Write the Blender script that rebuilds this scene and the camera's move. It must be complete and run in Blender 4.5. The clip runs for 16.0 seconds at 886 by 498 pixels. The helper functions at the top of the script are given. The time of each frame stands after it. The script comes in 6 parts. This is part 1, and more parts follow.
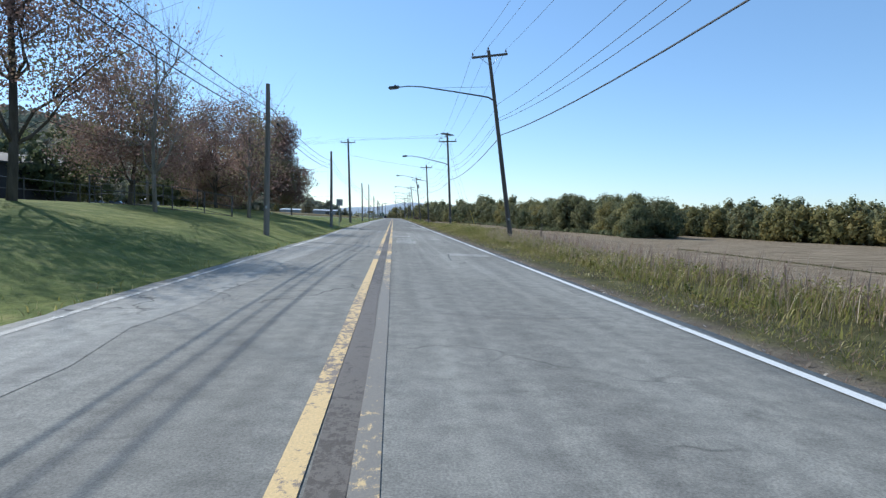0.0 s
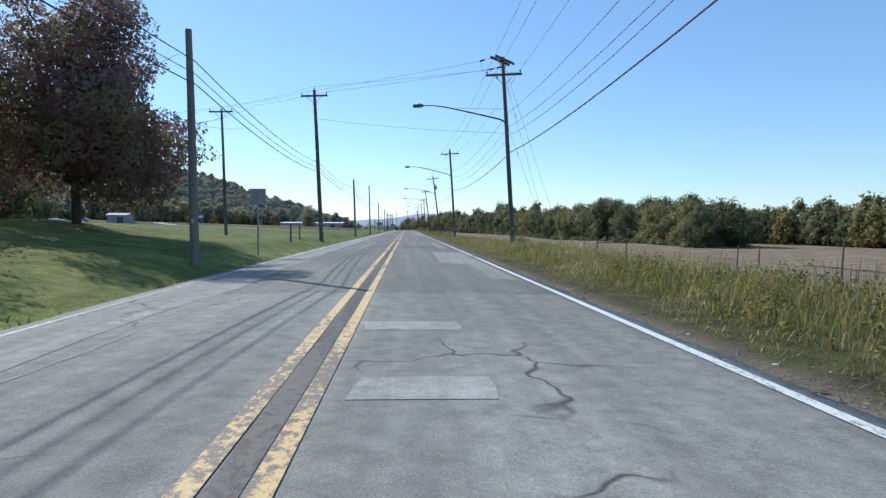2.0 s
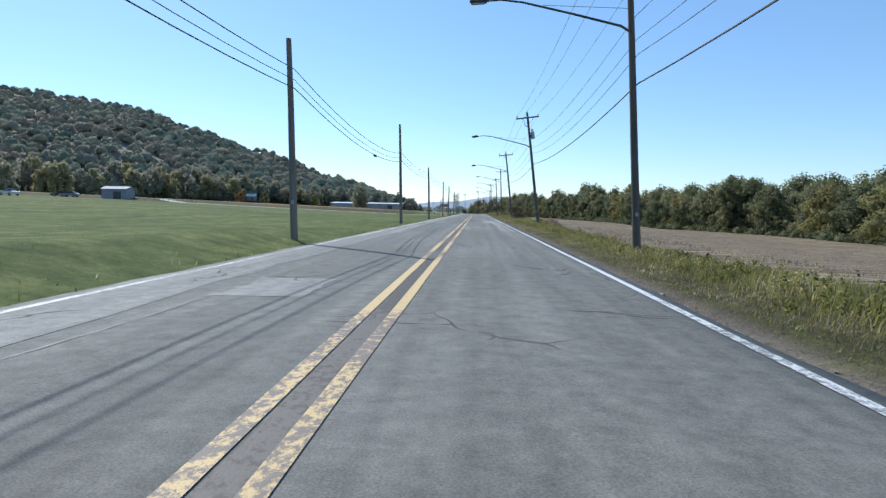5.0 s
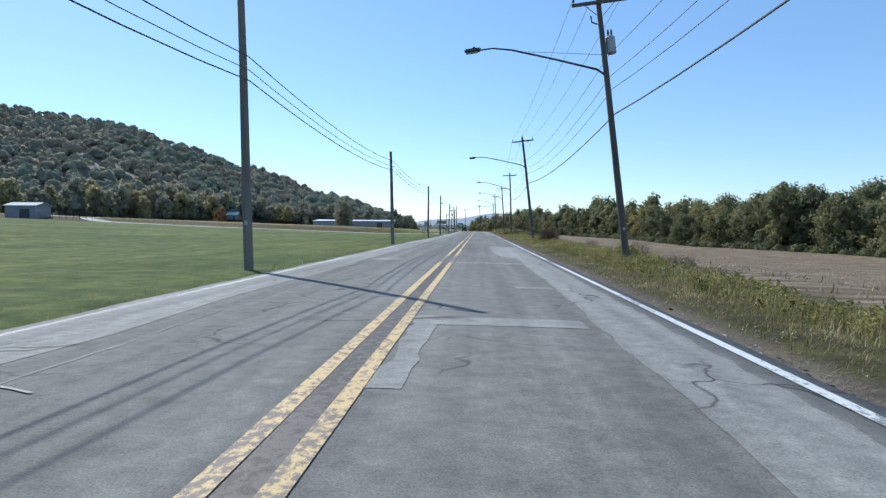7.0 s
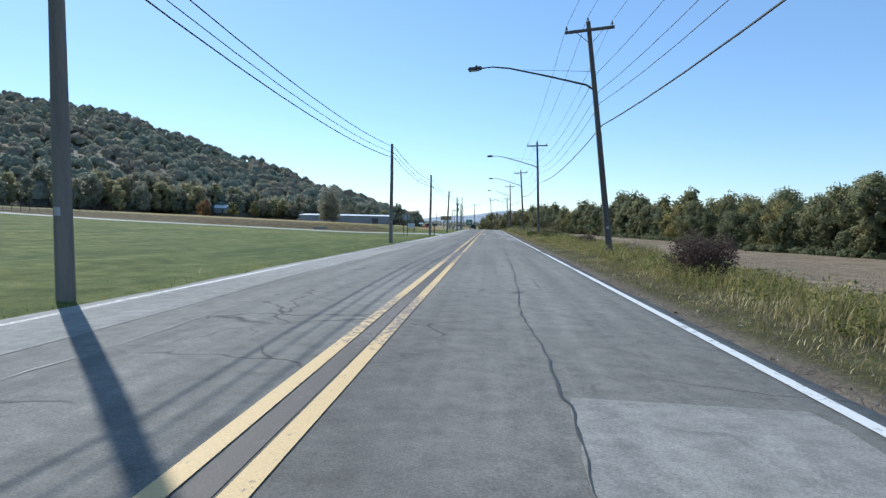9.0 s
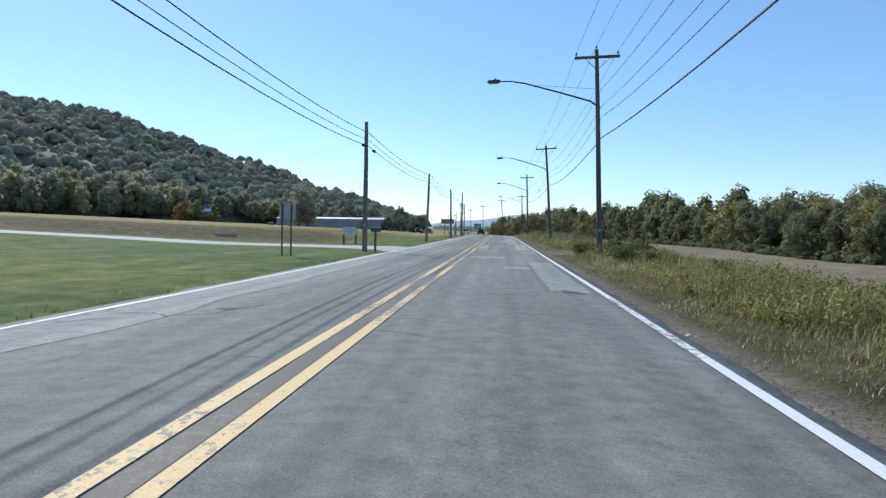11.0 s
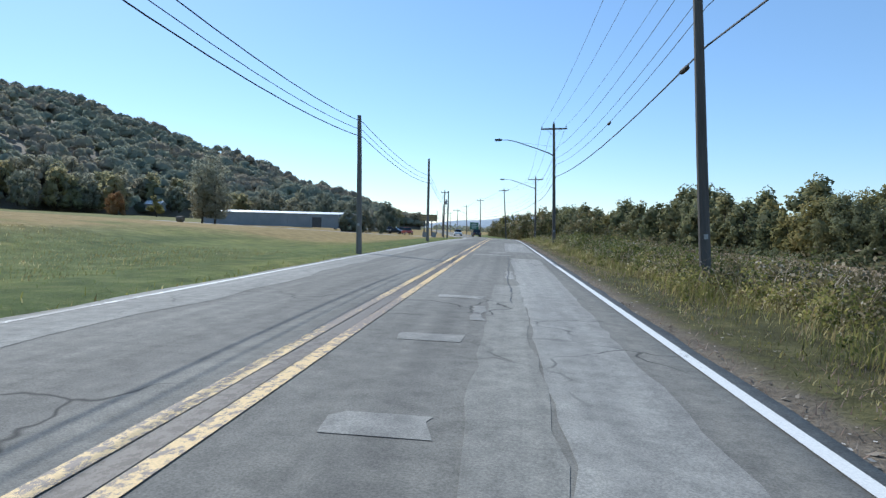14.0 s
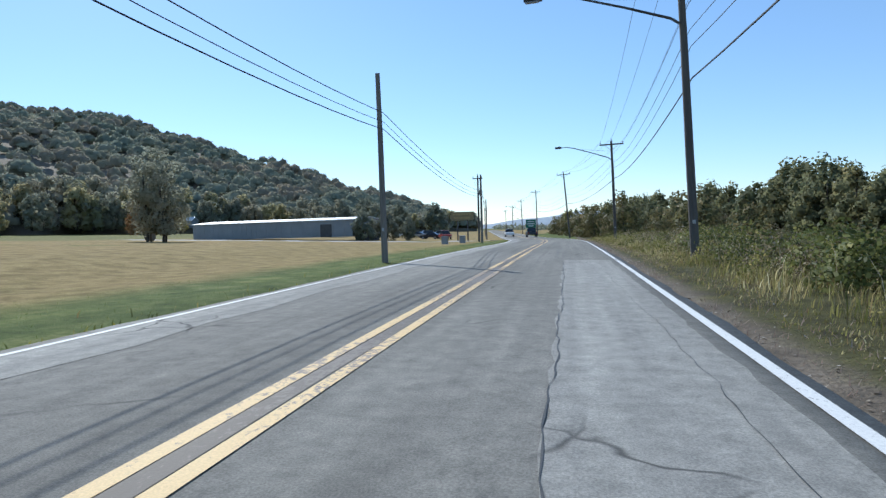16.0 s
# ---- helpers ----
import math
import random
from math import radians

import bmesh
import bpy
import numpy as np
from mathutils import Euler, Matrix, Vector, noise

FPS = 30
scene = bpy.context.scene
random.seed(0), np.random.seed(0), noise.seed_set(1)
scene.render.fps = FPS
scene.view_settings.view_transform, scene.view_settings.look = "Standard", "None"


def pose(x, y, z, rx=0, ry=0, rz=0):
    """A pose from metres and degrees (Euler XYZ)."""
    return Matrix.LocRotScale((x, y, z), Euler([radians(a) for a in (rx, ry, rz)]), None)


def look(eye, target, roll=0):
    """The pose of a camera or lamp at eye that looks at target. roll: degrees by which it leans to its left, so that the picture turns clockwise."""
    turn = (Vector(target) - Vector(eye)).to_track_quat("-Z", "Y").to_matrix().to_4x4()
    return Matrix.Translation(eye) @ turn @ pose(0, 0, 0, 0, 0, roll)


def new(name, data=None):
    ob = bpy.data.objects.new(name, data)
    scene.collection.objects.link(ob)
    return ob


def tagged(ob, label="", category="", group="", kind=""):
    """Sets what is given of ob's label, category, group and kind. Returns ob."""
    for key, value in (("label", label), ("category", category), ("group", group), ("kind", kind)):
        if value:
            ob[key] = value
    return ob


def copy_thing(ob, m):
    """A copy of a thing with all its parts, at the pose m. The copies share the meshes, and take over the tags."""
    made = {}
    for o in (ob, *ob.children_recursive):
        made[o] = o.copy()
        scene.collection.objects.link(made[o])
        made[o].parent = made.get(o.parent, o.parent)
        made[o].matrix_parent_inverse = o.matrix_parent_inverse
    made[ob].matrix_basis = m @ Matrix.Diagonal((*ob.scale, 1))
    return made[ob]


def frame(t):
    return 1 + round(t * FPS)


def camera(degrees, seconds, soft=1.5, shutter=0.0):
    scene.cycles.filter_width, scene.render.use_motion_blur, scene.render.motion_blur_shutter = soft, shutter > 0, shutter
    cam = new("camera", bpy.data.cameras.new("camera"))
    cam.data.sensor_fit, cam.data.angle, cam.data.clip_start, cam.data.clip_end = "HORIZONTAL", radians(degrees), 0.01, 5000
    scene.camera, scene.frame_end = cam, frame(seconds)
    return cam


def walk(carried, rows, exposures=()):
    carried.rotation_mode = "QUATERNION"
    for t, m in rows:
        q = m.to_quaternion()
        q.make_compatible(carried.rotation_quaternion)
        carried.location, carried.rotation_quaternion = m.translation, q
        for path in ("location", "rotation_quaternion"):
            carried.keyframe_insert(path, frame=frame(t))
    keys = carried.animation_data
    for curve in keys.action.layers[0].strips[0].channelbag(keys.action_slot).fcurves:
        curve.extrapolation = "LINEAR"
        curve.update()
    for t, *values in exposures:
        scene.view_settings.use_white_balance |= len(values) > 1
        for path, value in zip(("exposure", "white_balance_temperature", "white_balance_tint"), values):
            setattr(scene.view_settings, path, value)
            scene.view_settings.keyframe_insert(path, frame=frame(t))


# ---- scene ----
cam = camera(73.1, 16.0, soft=1.35)
PATH = [
    (0, -0.96, -42.00, 1.20, 86.95, -1.52, -4.75),
    (0.5, -0.63, -33.54, 1.20, 87.16, -1.39, -6.79),
    (1, -0.51, -24.66, 1.20, 86.47, -1.79, -6.26),
    (1.5, -0.48, -15.54, 1.20, 86.51, -0.45, -5.39),
    (2, -0.43, -6.43, 1.20, 87.94, -0.25, -3.51),
    (2.5, -0.40, 2.32, 1.20, 87.72, -0.51, -0.48),
    (3, -0.35, 10.52, 1.20, 87.11, -0.73, 1.54),
    (3.5, -0.27, 18.77, 1.20, 86.49, -0.90, 2.64),
    (4, -0.20, 27.10, 1.20, 86.22, -1.15, 3.18),
    (4.2, -0.19, 30.40, 1.20, 86.19, -1.22, 3.18),
    (6.3, -0.23, 64.92, 1.20, 86.91, -0.60, 3.58),
    (6.5, -0.23, 68.19, 1.20, 87.19, -0.33, 3.55),
    (7, -0.20, 76.37, 1.20, 87.89, -0.55, 3.35),
    (7.5, -0.16, 84.29, 1.20, 88.22, -0.85, 3.35),
    (8, -0.08, 92.25, 1.20, 88.16, -0.86, 3.59),
    (8.5, -0.10, 100.60, 1.20, 87.89, -0.79, 3.98),
    (9, -0.04, 108.98, 1.20, 87.57, -1.20, 4.41),
    (9.2, -0.02, 112.24, 1.20, 87.72, -1.58, 4.42),
    (11.3, 0.46, 147.51, 1.20, 87.98, -1.21, 5.78),
    (11.5, 0.49, 150.78, 1.20, 87.80, -1.53, 5.84),
    (12, 0.50, 158.64, 1.20, 87.66, -1.24, 5.89),
    (12.5, 0.45, 166.22, 1.20, 87.76, -1.11, 5.83),
    (13, 0.45, 173.89, 1.20, 87.97, -1.12, 5.68),
    (13.5, 0.48, 181.67, 1.20, 88.09, -1.27, 5.66),
    (14, 0.52, 189.65, 1.20, 87.96, -1.79, 5.82),
    (14.5, 0.57, 197.27, 1.20, 87.75, -1.75, 6.28),
    (15, 0.62, 204.39, 1.20, 87.65, -1.18, 7.12),
    (15.5, 0.71, 211.76, 1.20, 87.73, -0.08, 8.97),
    (16, 0.75, 219.39, 1.20, 88.11, 1.60, 11.78),
]
walk(cam, [(r[0], pose(*r[1:])) for r in PATH], [(0, 0.14, 5700, 8), (16, 0.14, 5700, 8)])

# ---- light ----
SUN_EL, SUN_AZ = radians(38.5), radians(40)      # the sun stands ahead of the road, to its left
sun_dir = Vector((-math.sin(SUN_AZ) * math.cos(SUN_EL), math.cos(SUN_AZ) * math.cos(SUN_EL), math.sin(SUN_EL)))
world = bpy.data.worlds.new("world")
scene.world = world
world.use_nodes = True
sky = world.node_tree.nodes.new("ShaderNodeTexSky")
sky.sky_type, sky.sun_disc = "NISHITA", False
sky.sun_elevation, sky.sun_rotation = SUN_EL, -SUN_AZ
sky.air_density, sky.dust_density, sky.ozone_density, sky.altitude = 1.0, 0.12, 3.4, 0
veil = world.node_tree.nodes.new("ShaderNodeMix")       # thin high haze evens the sky out
veil.data_type = "RGBA"
veil.inputs[0].default_value = 0.2
veil.inputs[7].default_value = (2.55, 4.25, 5.9, 1)
world.node_tree.links.new(sky.outputs[0], veil.inputs[6])
world.node_tree.links.new(veil.outputs[2], world.node_tree.nodes["Background"].inputs[0])
world.node_tree.nodes["Background"].inputs[1].default_value = 0.135
sun = new("sun", bpy.data.lights.new("sun", "SUN"))
sun.data.energy, sun.data.angle, sun.data.color = 4.6, radians(0.53), (1.0, 0.93, 0.82)
sun.matrix_world = look(sun_dir * 60, (0, 0, 0))
scene.view_settings.exposure = 0.0


# ---- the lie of the land ----
def smooth(a, b, v):
    t = np.clip((np.asarray(v, float) - a) / (b - a), 0, 1)
    return t * t * (3 - 2 * t)


def shift(y):
    """How far the road has bent away to the left at y."""
    y = np.asarray(y, float)
    return np.where(y < 268, 0, np.where(y < 310, -((y - 268) ** 2) / 600, -2.94 - 0.14 * (y - 310)))


def road_z(y):
    return -0.9 * smooth(235, 350, y)


EDGE_Y = [-60, -12, 14, 40, 125, 160, 195, 212, 260, 900]
EDGE_X = [-4.5, -4.5, -5.05, -5.25, -5.25, -4.87, -4.88, -5.08, -5.1, -5.1]


def left_line(y):
    return np.interp(y, EDGE_Y, EDGE_X) + shift(y)


def right_line(y):
    return 2.33 + shift(y)


def centre_line(y):
    return -1.22 + shift(y)


def land(x, y):
    """Height of the ground."""
    x, y = np.asarray(x, float), np.asarray(y, float)
    u = x - shift(y)
    r = np.maximum(u - 3.0, 0)
    right = -0.03 * np.minimum(r, 4.5) - 2.6 * smooth(8.0, 21.0, u) - 1.5 * smooth(18, 60, u) + 1.9 * smooth(272, 335, y) * smooth(9, 22, u)
    l = np.maximum(-u - 5.6, 0)
    near = smooth(82, 60, y)
    house = smooth(40, 18, y)
    left = near * 0.5 * smooth(0, 2.6, l) + house * 0.95 * smooth(1.5, 10, l) + 0.028 * np.maximum(l - 11, 0) * (1 - 0.5 * near)
    left = np.minimum(left, 7) - 0.4 * smooth(183, 188, y) * smooth(198, 194, y) * smooth(5, 9, l) * smooth(44, 30, l) + 0.6 * smooth(194, 200, y) * smooth(300, 225, y) * smooth(6.5, 14, l)
    bumps = 0.05 * np.sin(x * 0.9 + np.sin(y * 0.31) * 2) * np.sin(y * 0.53 + 1.3) * smooth(0.6, 3, np.maximum(r, l))
    bumps = bumps * (1 - smooth(168, 171, y) * smooth(186, 183, y) * smooth(0, 1, l))
    bed = -0.05 * (1 - smooth(0, 0.35, np.maximum(r, l)))
    return road_z(y) + right + left + bumps + bed


# ---- materials ----
def material(name):
    m = bpy.data.materials.new(name)
    m.use_nodes = True
    t = m.node_tree
    return m, t.nodes, t.links, t.nodes["Principled BSDF"]


def ramp(n, l, source, stops):
    r = n.new("ShaderNodeValToRGB")
    e = r.color_ramp.elements
    while len(e) < len(stops):
        e.new(0.5)
    for k, (p, c) in zip(e, stops):
        k.position, k.color = p, (*c, 1)
    l.new(source, r.inputs[0])
    return r.outputs[0]


def noise_at(n, l, scale, detail=4, rough=0.55, stretch=None, space="Object"):
    c = n.new("ShaderNodeTexCoord")
    out = c.outputs[space]
    if stretch:
        mp = n.new("ShaderNodeMapping")
        mp.inputs["Scale"].default_value = stretch
        l.new(out, mp.inputs[0])
        out = mp.outputs[0]
    t = n.new("ShaderNodeTexNoise")
    t.inputs["Scale"].default_value, t.inputs["Detail"].default_value, t.inputs["Roughness"].default_value = scale, detail, rough
    l.new(out, t.inputs["Vector"])
    return t.outputs["Fac"]


def mixed(n, l, a, b, fac, how="MIX"):
    m = n.new("ShaderNodeMix")
    m.data_type, m.blend_type = "RGBA", how
    for sock, v in ((m.inputs[6], a), (m.inputs[7], b)):
        if isinstance(v, tuple):
            sock.default_value = (*v, 1)
        else:
            l.new(v, sock)
    if isinstance(fac, (int, float)):
        m.inputs[0].default_value = fac
    else:
        l.new(fac, m.inputs[0])
    return m.outputs[2]


def step(n, l, source, lo, hi):
    r = n.new("ShaderNodeMapRange")
    r.interpolation_type = "SMOOTHSTEP"
    r.inputs[1].default_value, r.inputs[2].default_value = lo, hi
    l.new(source, r.inputs[0])
    return r.outputs[0]


def calc(n, l, op, a, b=0.0):
    m = n.new("ShaderNodeMath")
    m.operation = op
    for sock, v in zip(m.inputs, (a, b)):
        if isinstance(v, (int, float)):
            sock.default_value = v
        else:
            l.new(v, sock)
    return m.outputs[0]


def bumped(n, l, b, height, strength=0.4, depth=0.02):
    k = n.new("ShaderNodeBump")
    k.inputs["Strength"].default_value, k.inputs["Distance"].default_value = strength, depth
    l.new(height, k.inputs["Height"])
    l.new(k.outputs[0], b.inputs["Normal"])


def plain(name, dark, light, scale=4.0, fine=60.0, rough=0.7, metal=0.0, bump=0.25, depth=0.01, stretch=None):
    """A surface with stains at one scale and grain at another."""
    m, n, l, b = material(name)
    big = noise_at(n, l, scale, 5, 0.6, stretch)
    small = noise_at(n, l, fine, 3, 0.6, stretch)
    col = ramp(n, l, big, [(0.3, dark), (0.7, light)])
    col = mixed(n, l, col, ramp(n, l, small, [(0.3, (0.72, 0.72, 0.72)), (0.7, (1.0, 1.0, 1.0))]), 0.7, "MULTIPLY")
    l.new(col, b.inputs["Base Color"])
    b.inputs["Metallic"].default_value = metal
    l.new(calc(n, l, "ADD", calc(n, l, "MULTIPLY", big, 0.25), rough - 0.12), b.inputs["Roughness"])
    bumped(n, l, b, small, bump, depth)
    return m


def leafy(name, stops, through_share=0.42, rough=0.6, drift=0.35, share=0.3):
    """Leaves and blades: shades drift from plant to plant and from leaf to leaf, and light shines through."""
    m, n, l, b = material(name)
    g = n.new("ShaderNodeNewGeometry")
    o = n.new("ShaderNodeObjectInfo")
    t = n.new("ShaderNodeTexNoise")
    t.inputs["Scale"].default_value, t.inputs["Detail"].default_value = drift, 2
    l.new(g.outputs["Position"], t.inputs["Vector"])
    wide = step(n, l, t.outputs["Fac"], 0.3, 0.7)
    pick = calc(n, l, "ADD", calc(n, l, "MULTIPLY", g.outputs["Random Per Island"], 1 - share), calc(n, l, "MULTIPLY", wide, share))
    pick = calc(n, l, "ADD", pick, calc(n, l, "MULTIPLY", calc(n, l, "SUBTRACT", o.outputs["Random"], 0.5), 0.2))
    col = ramp(n, l, pick, stops)
    l.new(col, b.inputs["Base Color"])
    b.inputs["Roughness"].default_value = rough
    b.inputs["Specular IOR Level"].default_value = 0.08
    t = n.new("ShaderNodeBsdfTranslucent")
    l.new(col, t.inputs[0])
    mx = n.new("ShaderNodeMixShader")
    mx.inputs[0].default_value = through_share
    l.new(b.outputs[0], mx.inputs[1])
    l.new(t.outputs[0], mx.inputs[2])
    l.new(mx.outputs[0], n["Material Output"].inputs[0])
    return m


def asphalt(name, dark, light, rough=0.82):
    m, n, l, b = material(name)
    big = noise_at(n, l, 0.22, 5, 0.62, (1.6, 0.35, 1))
    mid = noise_at(n, l, 4.5, 7, 0.75)
    grit = noise_at(n, l, 70, 2, 0.7)
    tracks = noise_at(n, l, 1.1, 3, 0.6, (2.2, 0.04, 1))
    col = ramp(n, l, big, [(0.3, dark), (0.68, light)])
    col = mixed(n, l, col, ramp(n, l, mid, [(0.32, (0.66, 0.66, 0.66)), (0.5, (0.97, 0.97, 0.97)), (0.68, (1.28, 1.27, 1.25))]), 0.85, "MULTIPLY")
    col = mixed(n, l, col, ramp(n, l, tracks, [(0.35, (0.78, 0.78, 0.79)), (0.65, (1.14, 1.14, 1.13))]), 0.8, "MULTIPLY")
    col = mixed(n, l, col, ramp(n, l, grit, [(0.35, (0.55, 0.55, 0.55)), (0.65, (1.25, 1.25, 1.25))]), 0.6, "MULTIPLY")
    vor = n.new("ShaderNodeTexVoronoi")
    vor.feature = "DISTANCE_TO_EDGE"
    vor.inputs["Scale"].default_value = 0.55
    c = n.new("ShaderNodeTexCoord")
    wob = n.new("ShaderNodeTexNoise")
    wob.inputs["Scale"].default_value = 1.4
    l.new(c.outputs["Object"], wob.inputs["Vector"])
    add = n.new("ShaderNodeVectorMath")
    add.operation = "MULTIPLY_ADD"
    l.new(wob.outputs["Color"], add.inputs[0])
    add.inputs[1].default_value = (0.9, 0.9, 0)
    l.new(c.outputs["Object"], add.inputs[2])
    l.new(add.outputs[0], vor.inputs["Vector"])
    crack = calc(n, l, "SUBTRACT", 1.0, step(n, l, vor.outputs["Distance"], 0.0, 0.016))
    where = step(n, l, noise_at(n, l, 0.25, 3, 0.6), 0.52, 0.62)
    crack = calc(n, l, "MULTIPLY", crack, where)
    col = mixed(n, l, col, (0.02, 0.02, 0.02), calc(n, l, "MULTIPLY", crack, 0.8))
    l.new(col, b.inputs["Base Color"])
    b.inputs["Roughness"].default_value = rough
    b.inputs["Specular IOR Level"].default_value = 0.28
    bumped(n, l, b, calc(n, l, "SUBTRACT", grit, crack), 0.5, 0.008)
    return m


def paint(name, colour, under, worn=0.5):
    """Road paint, chipped down to the asphalt."""
    m, n, l, b = material(name)
    chips = noise_at(n, l, 13, 8, 0.8, (1.0, 0.7, 1))
    wide = noise_at(n, l, 0.16, 3, 0.6)
    f = step(n, l, calc(n, l, "ADD", chips, calc(n, l, "MULTIPLY", calc(n, l, "SUBTRACT", wide, 0.5), 0.9)), worn - 0.04, worn + 0.05)
    grit = noise_at(n, l, 70, 2, 0.7)
    col = mixed(n, l, colour, under, f)
    col = mixed(n, l, col, ramp(n, l, grit, [(0.3, (0.72, 0.72, 0.72)), (0.7, (1.05, 1.05, 1.05))]), 0.7, "MULTIPLY")
    l.new(col, b.inputs["Base Color"])
    b.inputs["Roughness"].default_value = 0.7
    bumped(n, l, b, grit, 0.4, 0.006)
    return m


def land_material():
    """Lawn, verge, stubble and hay meadow, which run into one another unevenly."""
    m, n, l, b = material("land")
    pos = n.new("ShaderNodeNewGeometry").outputs["Position"]
    sep = n.new("ShaderNodeSeparateXYZ")
    l.new(pos, sep.inputs[0])
    wob = noise_at(n, l, 0.25, 4, 0.6)
    fine = noise_at(n, l, 14, 4, 0.7)
    mid = noise_at(n, l, 1.3, 4, 0.65)
    wide = noise_at(n, l, 0.06, 4, 0.6)
    rows = noise_at(n, l, 0.8, 3, 0.6, (0.25, 2.6, 1))
    lawn = ramp(n, l, mid, [(0.28, (0.085, 0.108, 0.034)), (0.5, (0.155, 0.183, 0.056)), (0.72, (0.275, 0.262, 0.105))])
    lawn = mixed(n, l, lawn, ramp(n, l, wide, [(0.35, (0.76, 0.84, 0.82)), (0.5, (1.0, 1.0, 0.95)), (0.64, (1.3, 1.14, 1.0))]), 0.8, "MULTIPLY")
    mown = noise_at(n, l, 0.5, 4, 0.65, (1.0, 0.16, 1))
    lawn = mixed(n, l, lawn, ramp(n, l, mown, [(0.33, (0.66, 0.72, 0.62)), (0.5, (0.98, 0.98, 0.95)), (0.66, (1.3, 1.2, 1.12))]), 0.85, "MULTIPLY")
    # the lawn turns darker and cooler between about y 40 and 70
    far_lawn = step(n, l, calc(n, l, "ADD", sep.outputs[1], calc(n, l, "MULTIPLY", wob, 24.0)), 50, 82)
    lawn = mixed(n, l, lawn, mixed(n, l, lawn, (0.74, 0.80, 0.80), 1.0, "MULTIPLY"), far_lawn)
    meadow = ramp(n, l, mid, [(0.3, (0.19, 0.135, 0.055)), (0.55, (0.32, 0.235, 0.10)), (0.8, (0.42, 0.325, 0.15))])
    meadow = mixed(n, l, meadow, lawn, step(n, l, wide, 0.56, 0.72))
    stubble = ramp(n, l, rows, [(0.34, (0.10, 0.073, 0.046)), (0.5, (0.218, 0.167, 0.11)), (0.66, (0.395, 0.32, 0.22))])
    verge = ramp(n, l, mid, [(0.3, (0.045, 0.04, 0.02)), (0.55, (0.09, 0.085, 0.035)), (0.75, (0.17, 0.15, 0.07))])
    dirt = ramp(n, l, mid, [(0.3, (0.10, 0.083, 0.064)), (0.7, (0.24, 0.20, 0.155))])
    xw = calc(n, l, "ADD", sep.outputs[0], calc(n, l, "MULTIPLY", calc(n, l, "SUBTRACT", wob, 0.5), 3.0))
    yw = calc(n, l, "ADD", sep.outputs[1], calc(n, l, "MULTIPLY", calc(n, l, "SUBTRACT", wob, 0.5), 14.0))
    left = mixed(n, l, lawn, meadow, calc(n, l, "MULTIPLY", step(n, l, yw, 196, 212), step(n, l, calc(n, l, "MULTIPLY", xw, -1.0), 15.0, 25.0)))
    dry = calc(n, l, "MULTIPLY", step(n, l, yw, 221, 233), step(n, l, calc(n, l, "MULTIPLY", xw, -1.0), 7.6, 10.0))
    left = mixed(n, l, left, meadow, calc(n, l, "MULTIPLY", dry, 0.95))
    # brown sedge in the wet hollow
    sedge = ramp(n, l, mid, [(0.3, (0.06, 0.04, 0.022)), (0.5, (0.11, 0.075, 0.042)), (0.75, (0.18, 0.125, 0.075))])
    hollow = calc(n, l, "MULTIPLY", step(n, l, yw, 183, 187), calc(n, l, "SUBTRACT", 1.0, step(n, l, yw, 200, 206)))
    hollow = calc(n, l, "MULTIPLY", hollow, step(n, l, calc(n, l, "MULTIPLY", xw, -1.0), 12.5, 17.0))
    left = mixed(n, l, left, lawn, calc(n, l, "MULTIPLY", step(n, l, calc(n, l, "MULTIPLY", xw, -1.0), 62.0, 90.0), 0.7))
    left = mixed(n, l, left, sedge, calc(n, l, "MULTIPLY", hollow, 0.82))
    edge = ramp(n, l, calc(n, l, "MULTIPLY", calc(n, l, "ADD", sep.outputs[1], 50.0), 1 / 350), [(p, (v, v, v)) for p, v in ((0.0, 0.38), (0.1, 0.385), (0.15, 0.44), (0.22, 0.43), (0.27, 0.38), (0.345, 0.31), (0.4, 0.32), (0.45, 0.38), (0.53, 0.4), (0.6, 0.5), (1.0, 0.56))])
    over = calc(n, l, "SUBTRACT", xw, calc(n, l, "MULTIPLY", edge, 20.0))
    right = mixed(n, l, verge, stubble, step(n, l, over, -0.6, 0.8))
    col = mixed(n, l, left, right, step(n, l, sep.outputs[0], 2.0, 2.4))
    # bare dirt beside the pavement and at the field entrance
    u = calc(n, l, "ADD", sep.outputs[0], calc(n, l, "MULTIPLY", calc(n, l, "SUBTRACT", mid, 0.5), 0.8))
    strip = calc(n, l, "MULTIPLY", step(n, l, u, 2.2, 2.4), calc(n, l, "SUBTRACT", 1.0, step(n, l, u, 2.72, 3.2)))
    gate = calc(n, l, "MULTIPLY", step(n, l, yw, 173.2, 174.4), calc(n, l, "SUBTRACT", 1.0, step(n, l, yw, 177.5, 179.5)))
    gate = calc(n, l, "MULTIPLY", gate, calc(n, l, "MULTIPLY", step(n, l, sep.outputs[0], 2.2, 2.5), calc(n, l, "SUBTRACT", 1.0, step(n, l, xw, 9, 12))))
    col = mixed(n, l, col, dirt, calc(n, l, "MAXIMUM", strip, gate))
    col = mixed(n, l, col, ramp(n, l, fine, [(0.3, (0.62, 0.62, 0.62)), (0.7, (1.15, 1.15, 1.12))]), 0.8, "MULTIPLY")
    l.new(col, b.inputs["Base Color"])
    b.inputs["Roughness"].default_value = 0.95
    b.inputs["Specular IOR Level"].default_value = 0.1
    bumped(n, l, b, fine, 0.8, 0.06)
    return m


